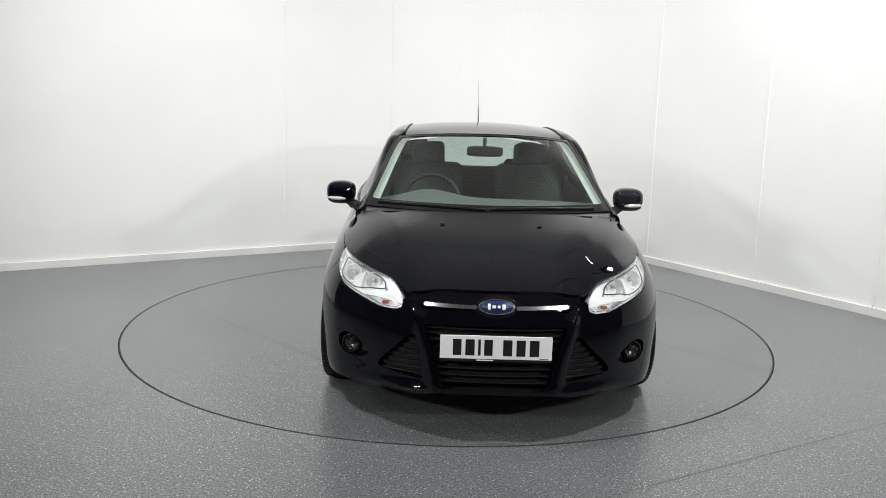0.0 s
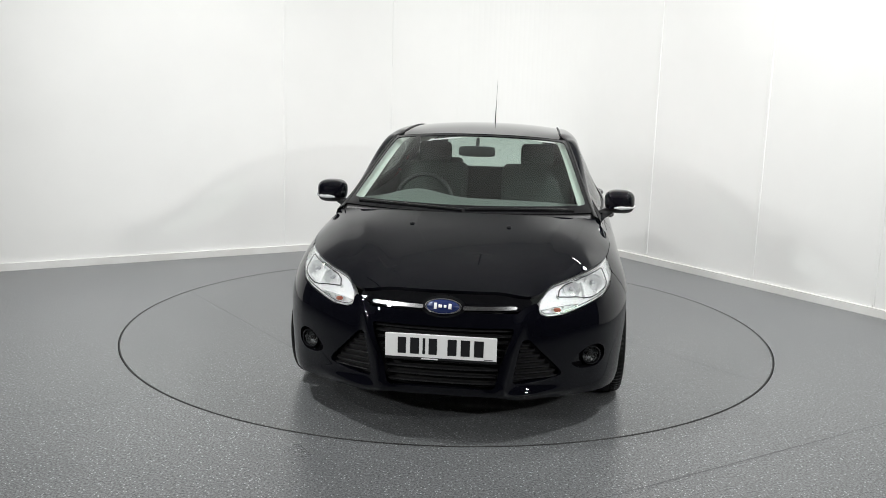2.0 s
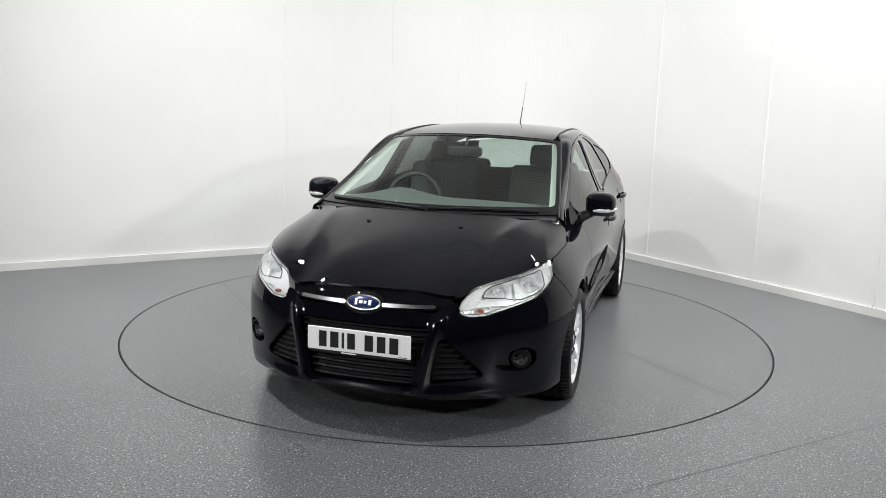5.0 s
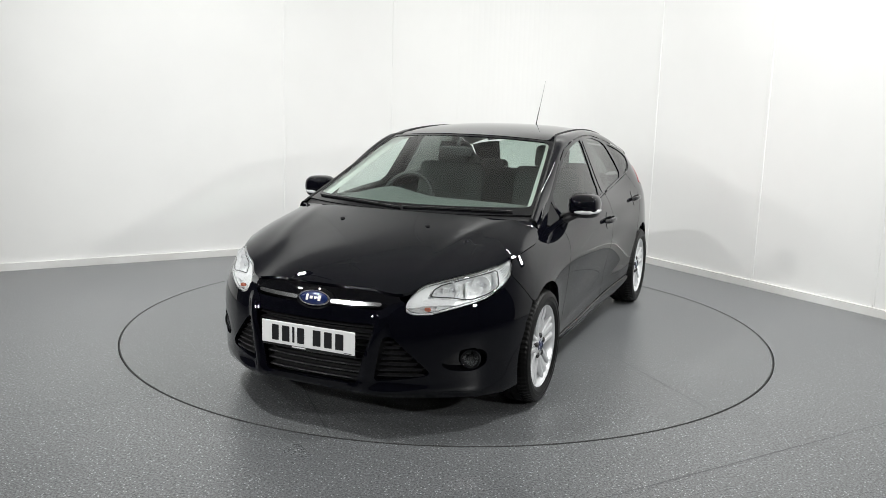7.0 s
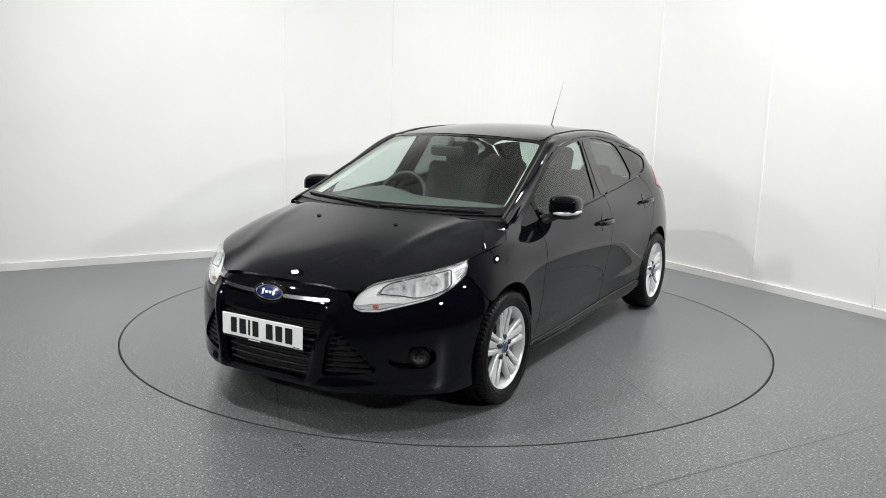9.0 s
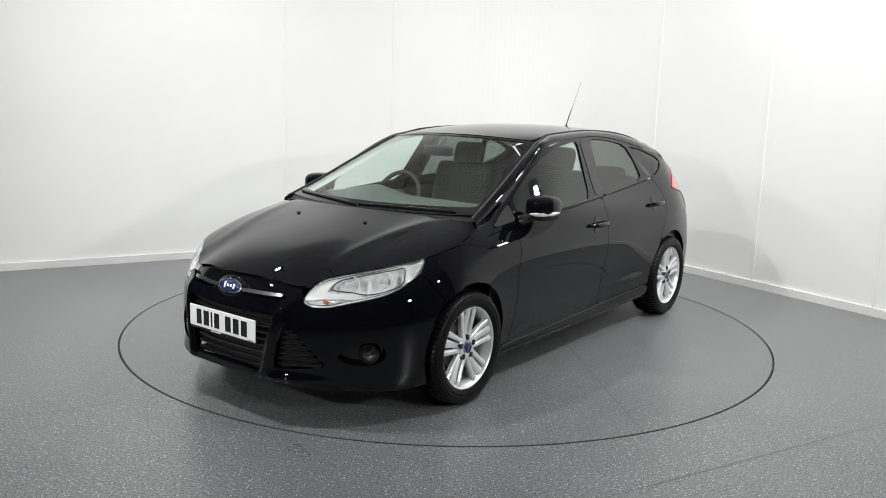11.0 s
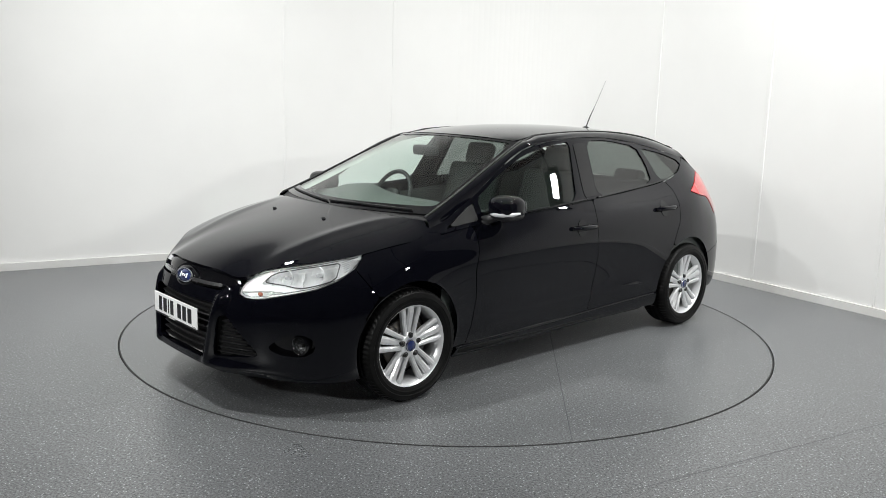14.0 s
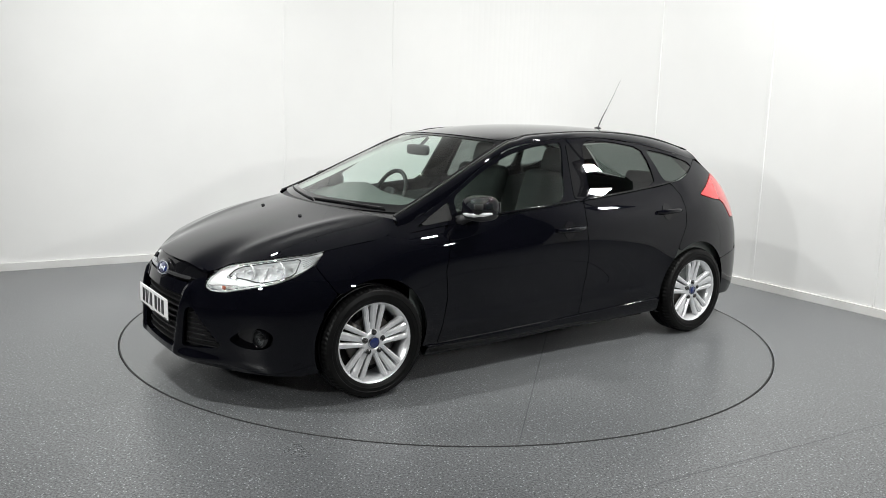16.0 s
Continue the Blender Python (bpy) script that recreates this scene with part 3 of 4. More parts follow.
BELT = fy((-0.80, 0.898), (-0.60, 0.921), (-0.40, 0.939), (-0.10, 0.963), (0.25, 0.991), (0.63, 1.016), (0.99, 1.052), (1.13, 1.072))
DOOR_R = fy((1.13, 1.072), (1.183, 1.00), (1.19, 0.90), (1.185, 0.78), (1.12, 0.63))
TOP = fy((-1.10, 0.905), (-1.00, 0.926), (-0.87, 0.978), (-0.70, 1.064), (-0.48, 1.200), (-0.25, 1.309), (-0.013, 1.356), (0.24, 1.376), (0.56, 1.379), (0.95, 1.340), (1.33, 1.263), (1.49, 1.226))
REAR_TOP = fy((1.58, 1.18), (1.67, 1.125), (1.78, 1.04))


def until(pts, y):
    return [p for p in pts if skin(p[0], p[1])[1] <= y + 1e-3]


def since(pts, y):
    return [p for p in pts if skin(p[0], p[1])[1] >= y - 1e-3]


# Wings, doors, sills, quarter panels, tail.
WING = [HL_TIP[0]] + fy((-1.42, 0.828), (-1.28, 0.846), (-1.18, 0.866), (-1.10, 0.925), (-1.04, 0.870)) + DOOR_F + fy((-1.30, 0.217), (-1.30, 0.60), (-1.525, 0.60)) + [HL_LOW[-1]]
both("front_wing", panel(skin, WING, circle=[(ARCH_F, ARCH_RF)], **PAINTED), PAINT, car)
front_door, front_door_r = both("front_door", panel(skin, until(BELT, 0.25) + DOOR_M[1:] + until(SILL_LINE, 0.0)[::-1][:-1] + DOOR_F[::-1], cell=0.02), PAINT, car)
rear_door, rear_door_r = both("rear_door", panel(skin, since(BELT, 0.25) + DOOR_R[1:] + fy((1.02, 0.40), (0.98, 0.287)) + since(SILL_LINE, 0.3)[::-1][1:] + DOOR_M[::-1][:-1], circle=[(ARCH_R, ARCH_RR)], **PAINTED), PAINT, car)
both("sill", panel(skin, SILL_LINE + fy((0.985, 0.20), (0.5, 0.185), (-0.4, 0.160), (-0.93, 0.150)), cell=0.012, lift=0.010, depth=0.05), PAINT, car)

TAILLAMP = fy((1.386, 0.990), (1.50, 1.042), (1.60, 1.092), (1.665, 1.125), (1.78, 1.035), (1.87, 0.95), (1.905, 0.87), (1.86, 0.80), (1.80, 0.80), (1.72, 0.90), (1.655, 0.937), (1.55, 0.950))
QUARTER = fy((1.13, 1.072), (1.25, 1.100), (1.36, 1.140), (1.455, 1.205)) + [TOP[-1]] + REAR_TOP + fy((1.86, 0.955), (1.88, 0.80), (1.87, 0.56), (1.66, 0.52), (1.55, 0.50), (1.30, 0.50)) + DOOR_R[::-1][:-1]
both("rear_quarter_panel", panel(skin, QUARTER, holes=[TAILLAMP], circle=[(ARCH_R, ARCH_RR)], **PAINTED), PAINT, car)
both("tail_lamp", panel(skin, TAILLAMP, cell=0.012, lift=0.003, depth=0.02), REDLAMP, car, "red tail lamp lens")
REAR_BUMPER = tail([(S_END, 0.20), (S_END - 0.5, 0.20)] + fy((1.60, 0.235), (1.55, 0.50), (1.66, 0.52), (1.87, 0.560)) + [(S_END - 0.35, 0.66), (S_END - 0.001, 0.66)])
part("rear_bumper", panel(skin2, REAR_BUMPER, circle=[(ARCH_R, ARCH_RR), ((2 * S_END - ARCH_R[0], ARCH_R[1]), ARCH_RR)], cell=0.015, gap=0.0012, depth=0.03), PAINT, car)
part("tailgate", panel(skin2, tail([(S_END, 0.665), (S_END - 0.35, 0.665)] + fy((1.87, 0.565), (1.88, 0.80), (1.905, 0.87), (1.86, 0.955), (1.79, 1.035)) + [(S_END - 0.45, 0.985), (S_END - 0.001, 0.985)]), cell=0.025), PAINT, car)

# Window frames: the flank above the belt, with the four openings.
WIN_F = rounded(fy((-0.70, 0.935), (-0.40, 0.957), (-0.10, 0.980), (0.095, 0.998), (0.155, 1.19), (0.206, 1.352), (0.10, 1.344), (-0.07, 1.322), (-0.236, 1.282), (-0.353, 1.237), (-0.487, 1.172), (-0.60, 1.102), (-0.70, 1.038)), times=1)
WIN_R = rounded(fy((0.335, 1.006), (0.63, 1.030), (0.985, 1.066), (0.998, 1.20), (0.965, 1.312), (0.67, 1.355), (0.392, 1.363), (0.355, 1.15)), times=1)
WIN_Q = rounded(fy((1.080, 1.090), (1.168, 1.088), (1.335, 1.134), (1.440, 1.198), (1.213, 1.268), (1.015, 1.302), (1.052, 1.20)), times=1)
SAIL = fy((-0.985, 0.896), (-0.745, 0.924), (-0.735, 1.018), (-0.86, 0.955))
FRAME = TOP + fy((1.455, 1.205), (1.36, 1.140), (1.25, 1.100)) + BELT[::-1] + fy((-1.04, 0.870))
both("window_frame", panel(skin, FRAME, holes=[WIN_F, WIN_R, WIN_Q, SAIL], cell=0.007, gap=0.0015, depth=0.02), PAINT, car, "black painted frame round the side windows")
both("front_side_window", panel(skin, WIN_F, cell=0.03, gap=-0.006, depth=0, lift=-0.006), GLASS, car, "clear green-tinted side glass")
both("rear_side_window", panel(skin, WIN_R, cell=0.03, gap=-0.006, depth=0, lift=-0.006), REARGLASS, car, "rear side glass with a dark reflection put into its tint")
both("quarter_window", panel(skin, WIN_Q, cell=0.03, gap=-0.006, depth=0, lift=-0.006), REARGLASS, car, "rear side glass with a dark reflection put into its tint")
both("sail_panel", panel(skin, SAIL, cell=0.02, gap=0.001, lift=-0.002, depth=0.01), UNDER, car, "dull black corner panel ahead of the door mirror")
both("pillar_cover", panel(skin, fy((0.180, 1.003), (0.315, 1.010), (0.372, 1.345), (0.235, 1.345)), cell=0.02, lift=0.003, depth=0.004), GLOSSBLACK, car, "gloss black door pillar cover")


def belt_trim(pts, name, mat, r_=0.0065):
    """A round bead lying on the flank along a line."""
    q = curve_poly(pts, 10)
    both(name, tube(skin(q[:, 0], q[:, 1]) + np.array([0.003, 0, 0]), r_, 8), mat, car)


belt_trim(fy((-0.73, 0.929), (-0.40, 0.952), (-0.10, 0.975), (0.20, 0.998)), "belt_moulding", GLOSSBLACK)
belt_trim(fy((0.31, 1.001), (0.63, 1.025), (1.00, 1.062), (1.17, 1.084)), "belt_moulding", GLOSSBLACK)
# Bead added along the sill's top edge to draw its thin highlight.
belt_trim(SILL_LINE, "sill_highlight_bead", PAINT, 0.007)

# Roof, windscreen, rear window.
G_LINE = cubic([-1.10, -0.75, -0.45, -0.19, 0.10, 0.50, 0.95, 1.35, 1.55],
               [(.722, .955), (.655, 1.098), (.598, 1.236), (.548, 1.352), (.536, 1.396), (.530, 1.412), (.530, 1.398), (.530, 1.342), (.53, 1.292)])
W_LINE = cubic([-1.10, -0.90, -0.65, -0.45, -0.25, -0.19], [(.738, .955), (.706, 1.038), (.665, 1.152), (.632, 1.243), (.595, 1.330), (.582, 1.354)])
roof_mid = cubic([-0.345, 0.0, 0.41, 0.90, 1.30, 1.62], [1.380, 1.424, 1.446, 1.435, 1.394, 1.330])


def roof(u, v):
    """u: -1..1 from side to side, v: 0..1 from windscreen to spoiler."""
    a = np.abs(u)
    y = (-0.334 + v * 1.954) * (1 - a ** 2) + (-0.19 + v * 1.72) * a ** 2
    g = G_LINE(-0.19 + v * 1.72)
    zc = roof_mid(-0.334 + v * 1.954)
    return np.stack([u * g[..., 0], y, zc + (g[..., 1] - zc) * a ** 2.3], -1)


def screen(u, v):
    """The windscreen: v from the scuttle to the roof."""
    a = np.abs(u)
    g = W_LINE(-1.06 + v * 0.87)
    b = np.stack([0 * u, -1.235 + v * 0.901 - 0.02 * np.sin(math.pi * v), 0.962 + v * 0.420 + 0.022 * np.sin(math.pi * v)], -1)
    e = np.stack([0 * u, -1.06 + v * 0.87, g[..., 1]], -1)
    p = b + (e - b) * (a ** 2.2)[..., None]
    p[..., 0] = u * g[..., 0]
    return p


FULL = [(-1, 0), (1, 0), (1, 1), (-1, 1)]
part("roof", panel(roof, FULL, cell=0.04, gap=0.004, depth=0.02), PAINT, car)
inner = rounded([(-0.975, 0.13), (-0.955, 0.098), (-0.90, 0.088), (0.0, 0.070), (0.90, 0.088), (0.955, 0.098), (0.975, 0.13), (0.962, 0.90), (0.945, 0.945), (0.88, 0.958), (0.0, 0.962), (-0.88, 0.958), (-0.945, 0.945), (-0.962, 0.90)], times=2)
part("windscreen", panel(screen, inner, cell=0.04, gap=-0.01, depth=0), GLASS, car, "green-tinted windscreen glass")
part("windscreen_border", panel(screen, [(-0.995, 0.0), (0.995, 0.0), (0.995, 0.985), (-0.995, 0.985)], holes=[inner], cell=0.012, gap=0.0, lift=0.002, depth=0.008), GLOSSBLACK, car, "black ceramic border of the windscreen")
yy = np.linspace(-1.10, 1.53, 70)
side_top = np.array([(p[0], p[1]) for p in TOP])
tops = skin(side_top[:, 0], side_top[:, 1])
edge_low = np.stack([np.interp(yy, tops[:, 1], tops[:, 0]), yy, np.interp(yy, tops[:, 1], cubic(tops[:, 1], tops[:, 2])(tops[:, 1]))], -1)
edge_low[:, 2] = cubic(tops[:, 1], tops[:, 2])(np.clip(yy, tops[0, 1], tops[-1, 1]))
edge_low[:, 0] = cubic(tops[:, 1], tops[:, 0])(np.clip(yy, tops[0, 1], tops[-1, 1]))
blend = np.clip((yy + 0.19) / 0.16, 0, 1)[:, None]
edge_high = W_LINE(np.minimum(yy, -0.19)) * (1 - blend) + G_LINE(yy) * blend
edge_high = np.stack([edge_high[:, 0] + 0.003, yy, edge_high[:, 1]], -1)
both("roof_rail", strip(edge_low, edge_high, 8, 0.015, (0.6, 0, 0.8)), PAINT, car, "black windscreen pillar and roof rail")
both("roof_seal", tube(edge_high + np.array([0, 0, 0.003]), 0.006, 6), SEAL, car, "black rubber roof seal")

rear_s = np.linspace(at_y(1.80, 1.03), S_END, 14)
low = skin(rear_s, np.interp(np.arange(14), [0, 5, 13], [1.03, 0.988, 0.985]))
high = roof(np.linspace(1, 0, 14), np.full(14, 0.985)) + np.array([0, -0.01, -0.035])
part("rear_window", whole(strip(high * np.array([0.80, 1, 1]), low * np.array([0.72, 1, 1]), 8, 0.02, (0, 0.7, 0.7))), TAILGLASS, car, "green-tinted rear window glass")
both("rear_pillar", strip(np.linspace(edge_low[-1], skin(at_y(1.80, 1.03), 1.03), 12), np.linspace(high[0] * np.array([0.79, 1, 1]), low[0] * np.array([0.71, 1, 1]), 12), 5, 0.015, (0.7, 0.3, 0.5)), PAINT, car)
spoil_a = roof(np.linspace(-1.05, 1.05, 30), np.full(30, 0.955)) + np.array([0, 0, 0.004])
spoil_b = spoil_a + np.array([0, 0.13, -0.028])
spoil_c = spoil_b + np.array([0, -0.01, -0.022])
spoil_d = spoil_a + np.array([0, 0.04, -0.05])
part("spoiler", merged(strip(spoil_a, spoil_b, 3, 0.004), strip(spoil_b, spoil_c, 1), strip(spoil_c, spoil_d, 1)), PAINT, car, "black roof spoiler over the rear window")

# Bonnet.
_edge = curve_poly(BON_EDGE, 8)
_ek = np.concatenate([[0], np.cumsum(np.hypot(*np.diff(_edge, axis=0).T))])
_ek /= _ek[-1]


def bonnet_ruled(a, b):
    """a: -1..1 along the front and side edge, b: from that edge to the scuttle."""
    k = np.abs(a)
    f = skin(np.interp(k, _ek, _edge[:, 0]), np.interp(k, _ek, _edge[:, 1]))
    r = np.stack([0.752 * k, -1.272 + 0.168 * k ** 2, 0.968 - 0.026 * k ** 2], -1)
    p = f + (r - f) * b[..., None]
    q = np.clip(b, 0, 1)
    p[..., 2] += (0.052 * (1 - k ** 3)) * (q ** 0.7 * (1 - q) ** 1.35) * 2.5
    p[..., 0] *= np.sign(a)
    return p


def crown_terms(x, y):
    x, y = np.asarray(x) / 0.8, (np.asarray(y) + 1.6) / 0.5
    return np.stack([1 + 0 * x, x ** 2, x ** 4, y, y ** 2, y ** 3, x ** 2 * y, x ** 2 * y ** 2, x ** 4 * y, x ** 6, x ** 4 * y ** 2], -1)


_ba, _bb = np.meshgrid(np.linspace(0, 0.97, 60), np.linspace(0.10, 0.95, 40))
_bp = bonnet_ruled(_ba, _bb).reshape(-1, 3)
CROWN = np.linalg.lstsq(crown_terms(_bp[:, 0], _bp[:, 1]), _bp[:, 2], rcond=None)[0]


def bonnet(a, b):
    """The bonnet with its middle drawn to one smooth crown."""
    p = bonnet_ruled(a, b)
    front, back = bonnet_ruled(a, 0 * b), bonnet_ruled(a, 0 * b + 1)
    z = crown_terms(p[..., 0], p[..., 1]) @ CROWN
    left_f = front[..., 2] - crown_terms(front[..., 0], front[..., 1]) @ CROWN
    left_b = back[..., 2] - crown_terms(back[..., 0], back[..., 1]) @ CROWN
    q, n = np.clip(b, 0, 1), 5 - 4 * np.abs(a) ** 6
    p[..., 2] = z + left_f * (1 - q) ** n + left_b * q ** n
    edge = np.abs(p[..., 0]) - (0.50 + 0.16 * (p[..., 1] + 1.6))
    p[..., 2] += 0.006 * np.exp(-(edge / 0.045) ** 2) * np.sin(math.pi * q)
    return p


def on_bonnet(x, y):
    """The point of the bonnet's skin over a place in plan."""
    a, b = np.meshgrid(np.linspace(0, 0.99, 160), np.linspace(0, 1, 160))
    p = bonnet(a, b).reshape(-1, 3)
    return p[np.argmin(np.hypot(p[:, 0] - x, p[:, 1] - y))]


part("bonnet", panel(bonnet, [(-0.997, 0.0), (0.997, 0.0), (0.997, 1.0), (-0.997, 1.0)], cell=0.018, gap=0.003, depth=0.02), PAINT, car)
part("scuttle", strip(np.stack([np.linspace(-0.74, 0.74, 30), -1.285 + 0.168 * np.linspace(-1, 1, 30) ** 2, 0.945 - 0.026 * np.linspace(-1, 1, 30) ** 2], -1),
     screen(np.linspace(-1, 1, 30), np.full(30, 0.03)) + np.array([0, 0, -0.004]), 3), TRIM, car, "black plastic scuttle under the windscreen")

# Front bumper with its openings.
CENTRE_HOLE = nose(fx((0.0, 0.542), (0.332, 0.542), (0.322, 0.50), (0.278, 0.38), (0.256, 0.268), (0.24, 0.254), (0.0, 0.254)))
SIDE_HOLE = rounded(fx((0.372, 0.478), (0.390, 0.492), (0.412, 0.485), (0.468, 0.425), (0.565, 0.322), (0.560, 0.300), (0.352, 0.276), (0.338, 0.290)), times=1)
FOG_HOLE = rounded(fx((0.610, 0.350), (0.660, 0.318), (0.740, 0.312), (0.778, 0.345), (0.780, 0.395), (0.745, 0.425), (0.690, 0.420), (0.640, 0.385)), times=2)
mir = lambda p: [(-a, b) for a, b in p]
BUMPER = nose(fx((0.0, 0.612), (0.345, 0.612), (0.385, 0.640), (0.432, 0.655), (0.448, 0.640)) + HL_LOW + fy((-1.525, 0.60), (-1.60, 0.50), (-1.60, 0.185), (-1.72, 0.170)) + fx((0.60, 0.178), (0.36, 0.186), (0.29, 0.212), (0.0, 0.212)))


def fascia(s, z):
    """The skin with the two upright ribs beside the grille and a drawn-out chin."""
    p = skin2(s, z)
    a = np.abs(p[..., 0])
    rib = np.exp(-((a - (0.292 + 0.22 * np.clip(z - 0.24, 0, 0.4))) / 0.034) ** 2) * np.clip((z - 0.20) / 0.06, 0, 1) * np.clip((0.63 - z) / 0.05, 0, 1)
    chin = np.exp(-((z - 0.222) / 0.028) ** 2) * np.exp(-((a - 0.42) / 0.18) ** 2)
    p[..., 1] -= 0.026 * rib + 0.030 * chin
    return p


bumper = part("front_bumper", panel(fascia, BUMPER, holes=[CENTRE_HOLE, SIDE_HOLE, mir(SIDE_HOLE), FOG_HOLE, mir(FOG_HOLE)], circle=[(ARCH_F, ARCH_RF), ((-ARCH_F[0], ARCH_F[1]), ARCH_RF)], cell=0.009, depth=0.045), PAINT, car)
part("grille_backing", panel(skin2, CENTRE_HOLE, cell=0.05, gap=-0.03, lift=-0.06, depth=0), UNDER, car, "dark mesh behind the lower grille")
both("side_grille_backing", panel(skin, SIDE_HOLE, cell=0.03, gap=-0.015, lift=-0.040, depth=0), UNDER, car)


def slat(z, x0, x1, lift=-0.012, thick=0.009, deep=0.03, bow=0.0):
    """A horizontal grille bar following the nose."""
    n = 16
    xs = np.linspace(x0, x1, n)
    c = np.array([skin2(math.copysign(at_x(abs(x), z), x) if abs(x) > 1e-6 else 0.0, z) for x in xs]).reshape(n, 3)
    c[:, 1] -= lift
    rows = [(-thick / 2, 0.004), (-thick / 4, 0), (thick / 4, 0), (thick / 2, 0.004), (thick / 2, deep), (-thick / 2, deep)]
    vs = [c + np.array([0, dy, dz]) for dz, dy in rows]
    m = len(rows)
    fs = [(k * n + i, ((k + 1) % m) * n + i, ((k + 1) % m) * n + i + 1, k * n + i + 1) for k in range(m) for i in range(n - 1)]
    return np.concatenate(vs), fs


for gz, gx in ((0.272, 0.256), (0.305, 0.262), (0.338, 0.268), (0.371, 0.276), (0.404, 0.288), (0.437, 0.300), (0.470, 0.311), (0.500, 0.322), (0.526, 0.328)):
    part("grille_slat", slat(gz, -gx, gx, lift=-0.018, thick=0.007), TRIM, car, smooth=False)
for k in range(7):
    gz = 0.298 + 0.027 * k
    x0, x1 = 0.342 + 0.005 * k, 0.558 - 0.0245 * k
    both("side_grille_slat", slat(gz, x0, x1, lift=-0.012, thick=0.006), TRIM, car, smooth=False)

# Upper grille, bright bar and badge.
part("upper_grille", panel(skin2, nose(fx((0.0, 0.715), (0.40, 0.690), (0.43, 0.655), (0.38, 0.62), (0.0, 0.60))), cell=0.03, lift=-0.020, depth=0.0), GLOSSBLACK, car, "gloss black upper grille")
both("grille_bar", panel(skin, fx((0.092, 0.640), (0.335, 0.642), (0.350, 0.634), (0.338, 0.626), (0.092, 0.622)), cell=0.008, gap=0.0, lift=0.002, depth=0.02), SATIN, car, "bright satin chrome grille bar")
badge_m = Matrix.Translation((0, -2.136, 0.634)) @ Matrix.Rotation(radians(68), 4, "X")


def oval(rx, ry, profile, m):
    v, f = lathe(profile, 48)
    return moved((v * np.array([rx, ry, 1.0]), f), m)


part("badge_housing", oval(0.108, 0.056, [(1.06, -0.03), (1.0, -0.004), (0.94, 0.002), (0.0, 0.003)], badge_m), GLOSSBLACK, car)
badge = part("badge", oval(0.0885, 0.0375, [(1.0, 0.0), (0.98, 0.007), (0.90, 0.0085), (0.88, 0.006), (0.0, 0.006)], badge_m), CHROME, car, "blue oval badge with chrome rim")
part("badge_face", oval(0.079, 0.0315, [(1.0, 0.004), (0.97, 0.0078), (0.0, 0.0085)], badge_m), BLUE, badge, "blue enamel face")
for bx, bw, bh in ((-0.036, 0.013, 0.030), (-0.013, 0.017, 0.014), (0.010, 0.013, 0.013), (0.033, 0.015, 0.026)):
    part("badge_mark", as_data(brick(bx - bw / 2, bx + bw / 2, -bh / 2, bh / 2, 0.008, 0.0095, 0.0006, 1), badge_m), WHITEPLATE, badge)

# Number plate: characters stand as plain bars.
plate = part("number_plate", as_data(brick(-0.262, 0.262, -2.200, -2.194, 0.399, 0.512, 0.003, 2)), WHITEPLATE, car, "white number plate with black lettering bars", smooth=False)
cx = -0.205
for cw in (0.046, 0.050, 0.014, 0.046, 0.0, 0.050, 0.050, 0.052):
    if cw:
        part("lettering_bar", as_data(brick(cx + cw * 0.08, cx + cw * 0.92, -2.2016, -2.1995, 0.4165, 0.4935, 0)), INK, plate, smooth=False)
    cx += (cw + 0.012) if cw else 0.030
part("maker_bar", as_data(brick(0.205, 0.245, -2.2012, -2.1998, 0.4035, 0.4065, 0)), INK, plate, smooth=False)
part("plate_holder", as_data(brick(-0.262, 0.262, -2.195, -2.186, 0.386, 0.412, 0.003, 1)), TRIM, car, smooth=False)
part("dealer_lettering_bar", as_data(brick(-0.09, -0.012, -2.1962, -2.1945, 0.3895, 0.3955, 0)), WHITEPLATE, car, "small pale lettering bar under the number plate", smooth=False)

# Headlamps.
def aim(p, way):
    z = Vector(way).normalized()
    return Matrix.Translation(p) @ z.to_track_quat("Z", "Y").to_matrix().to_4x4()


_hl_low, _hl_top = curve_poly(HL_LOW + HL_TIP, 8), curve_poly(HL_TOP + HL_TIP, 8)
CHAMBER = [(0.17, 0.58), (0.20, 0.76), (0.26, 0.84), (0.46, 0.86), (0.62, 0.84), (0.75, 0.80), (0.765, 0.70), (0.71, 0.20), (0.67, 0.13), (0.46, 0.15), (0.40, 0.22), (0.33, 0.36)]
INDICATOR = [(0.03, 0.12), (0.04, 0.30), (0.14, 0.34), (0.26, 0.26), (0.36, 0.12), (0.20, 0.07)]


def hl(k, h):
    """A point of the headlamp: k from the grille to the outer tip, h from the lower to the upper edge."""
    g = np.linspace(0, 1, len(_hl_low)), np.linspace(0, 1, len(_hl_top))
    lo_ = np.array([np.interp(k, g[0], _hl_low[:, i]) for i in (0, 1)])
    hi_ = np.array([np.interp(k, g[1], _hl_top[:, i]) for i in (0, 1)])
    return tuple(lo_ + (hi_ - lo_) * h)


def hl_line(k0, k1, h):
    return [hl(k, h) for k in np.linspace(k0, k1, 24)]


def inset(poly, k):
    c = np.mean(poly, 0)
    return [tuple(c + (np.array(p) - c) * k) for p in poly]


def hl_poly(poly):
    """An outline in headlamp coordinates, with rounded corners."""
    pts = [hl(*(np.array(p) + (np.array(q) - np.array(p)) * f)) for p, q in zip(poly, poly[1:] + poly[:1]) for f in (0, 0.25, 0.5, 0.75)]
    return rounded(pts, times=1)


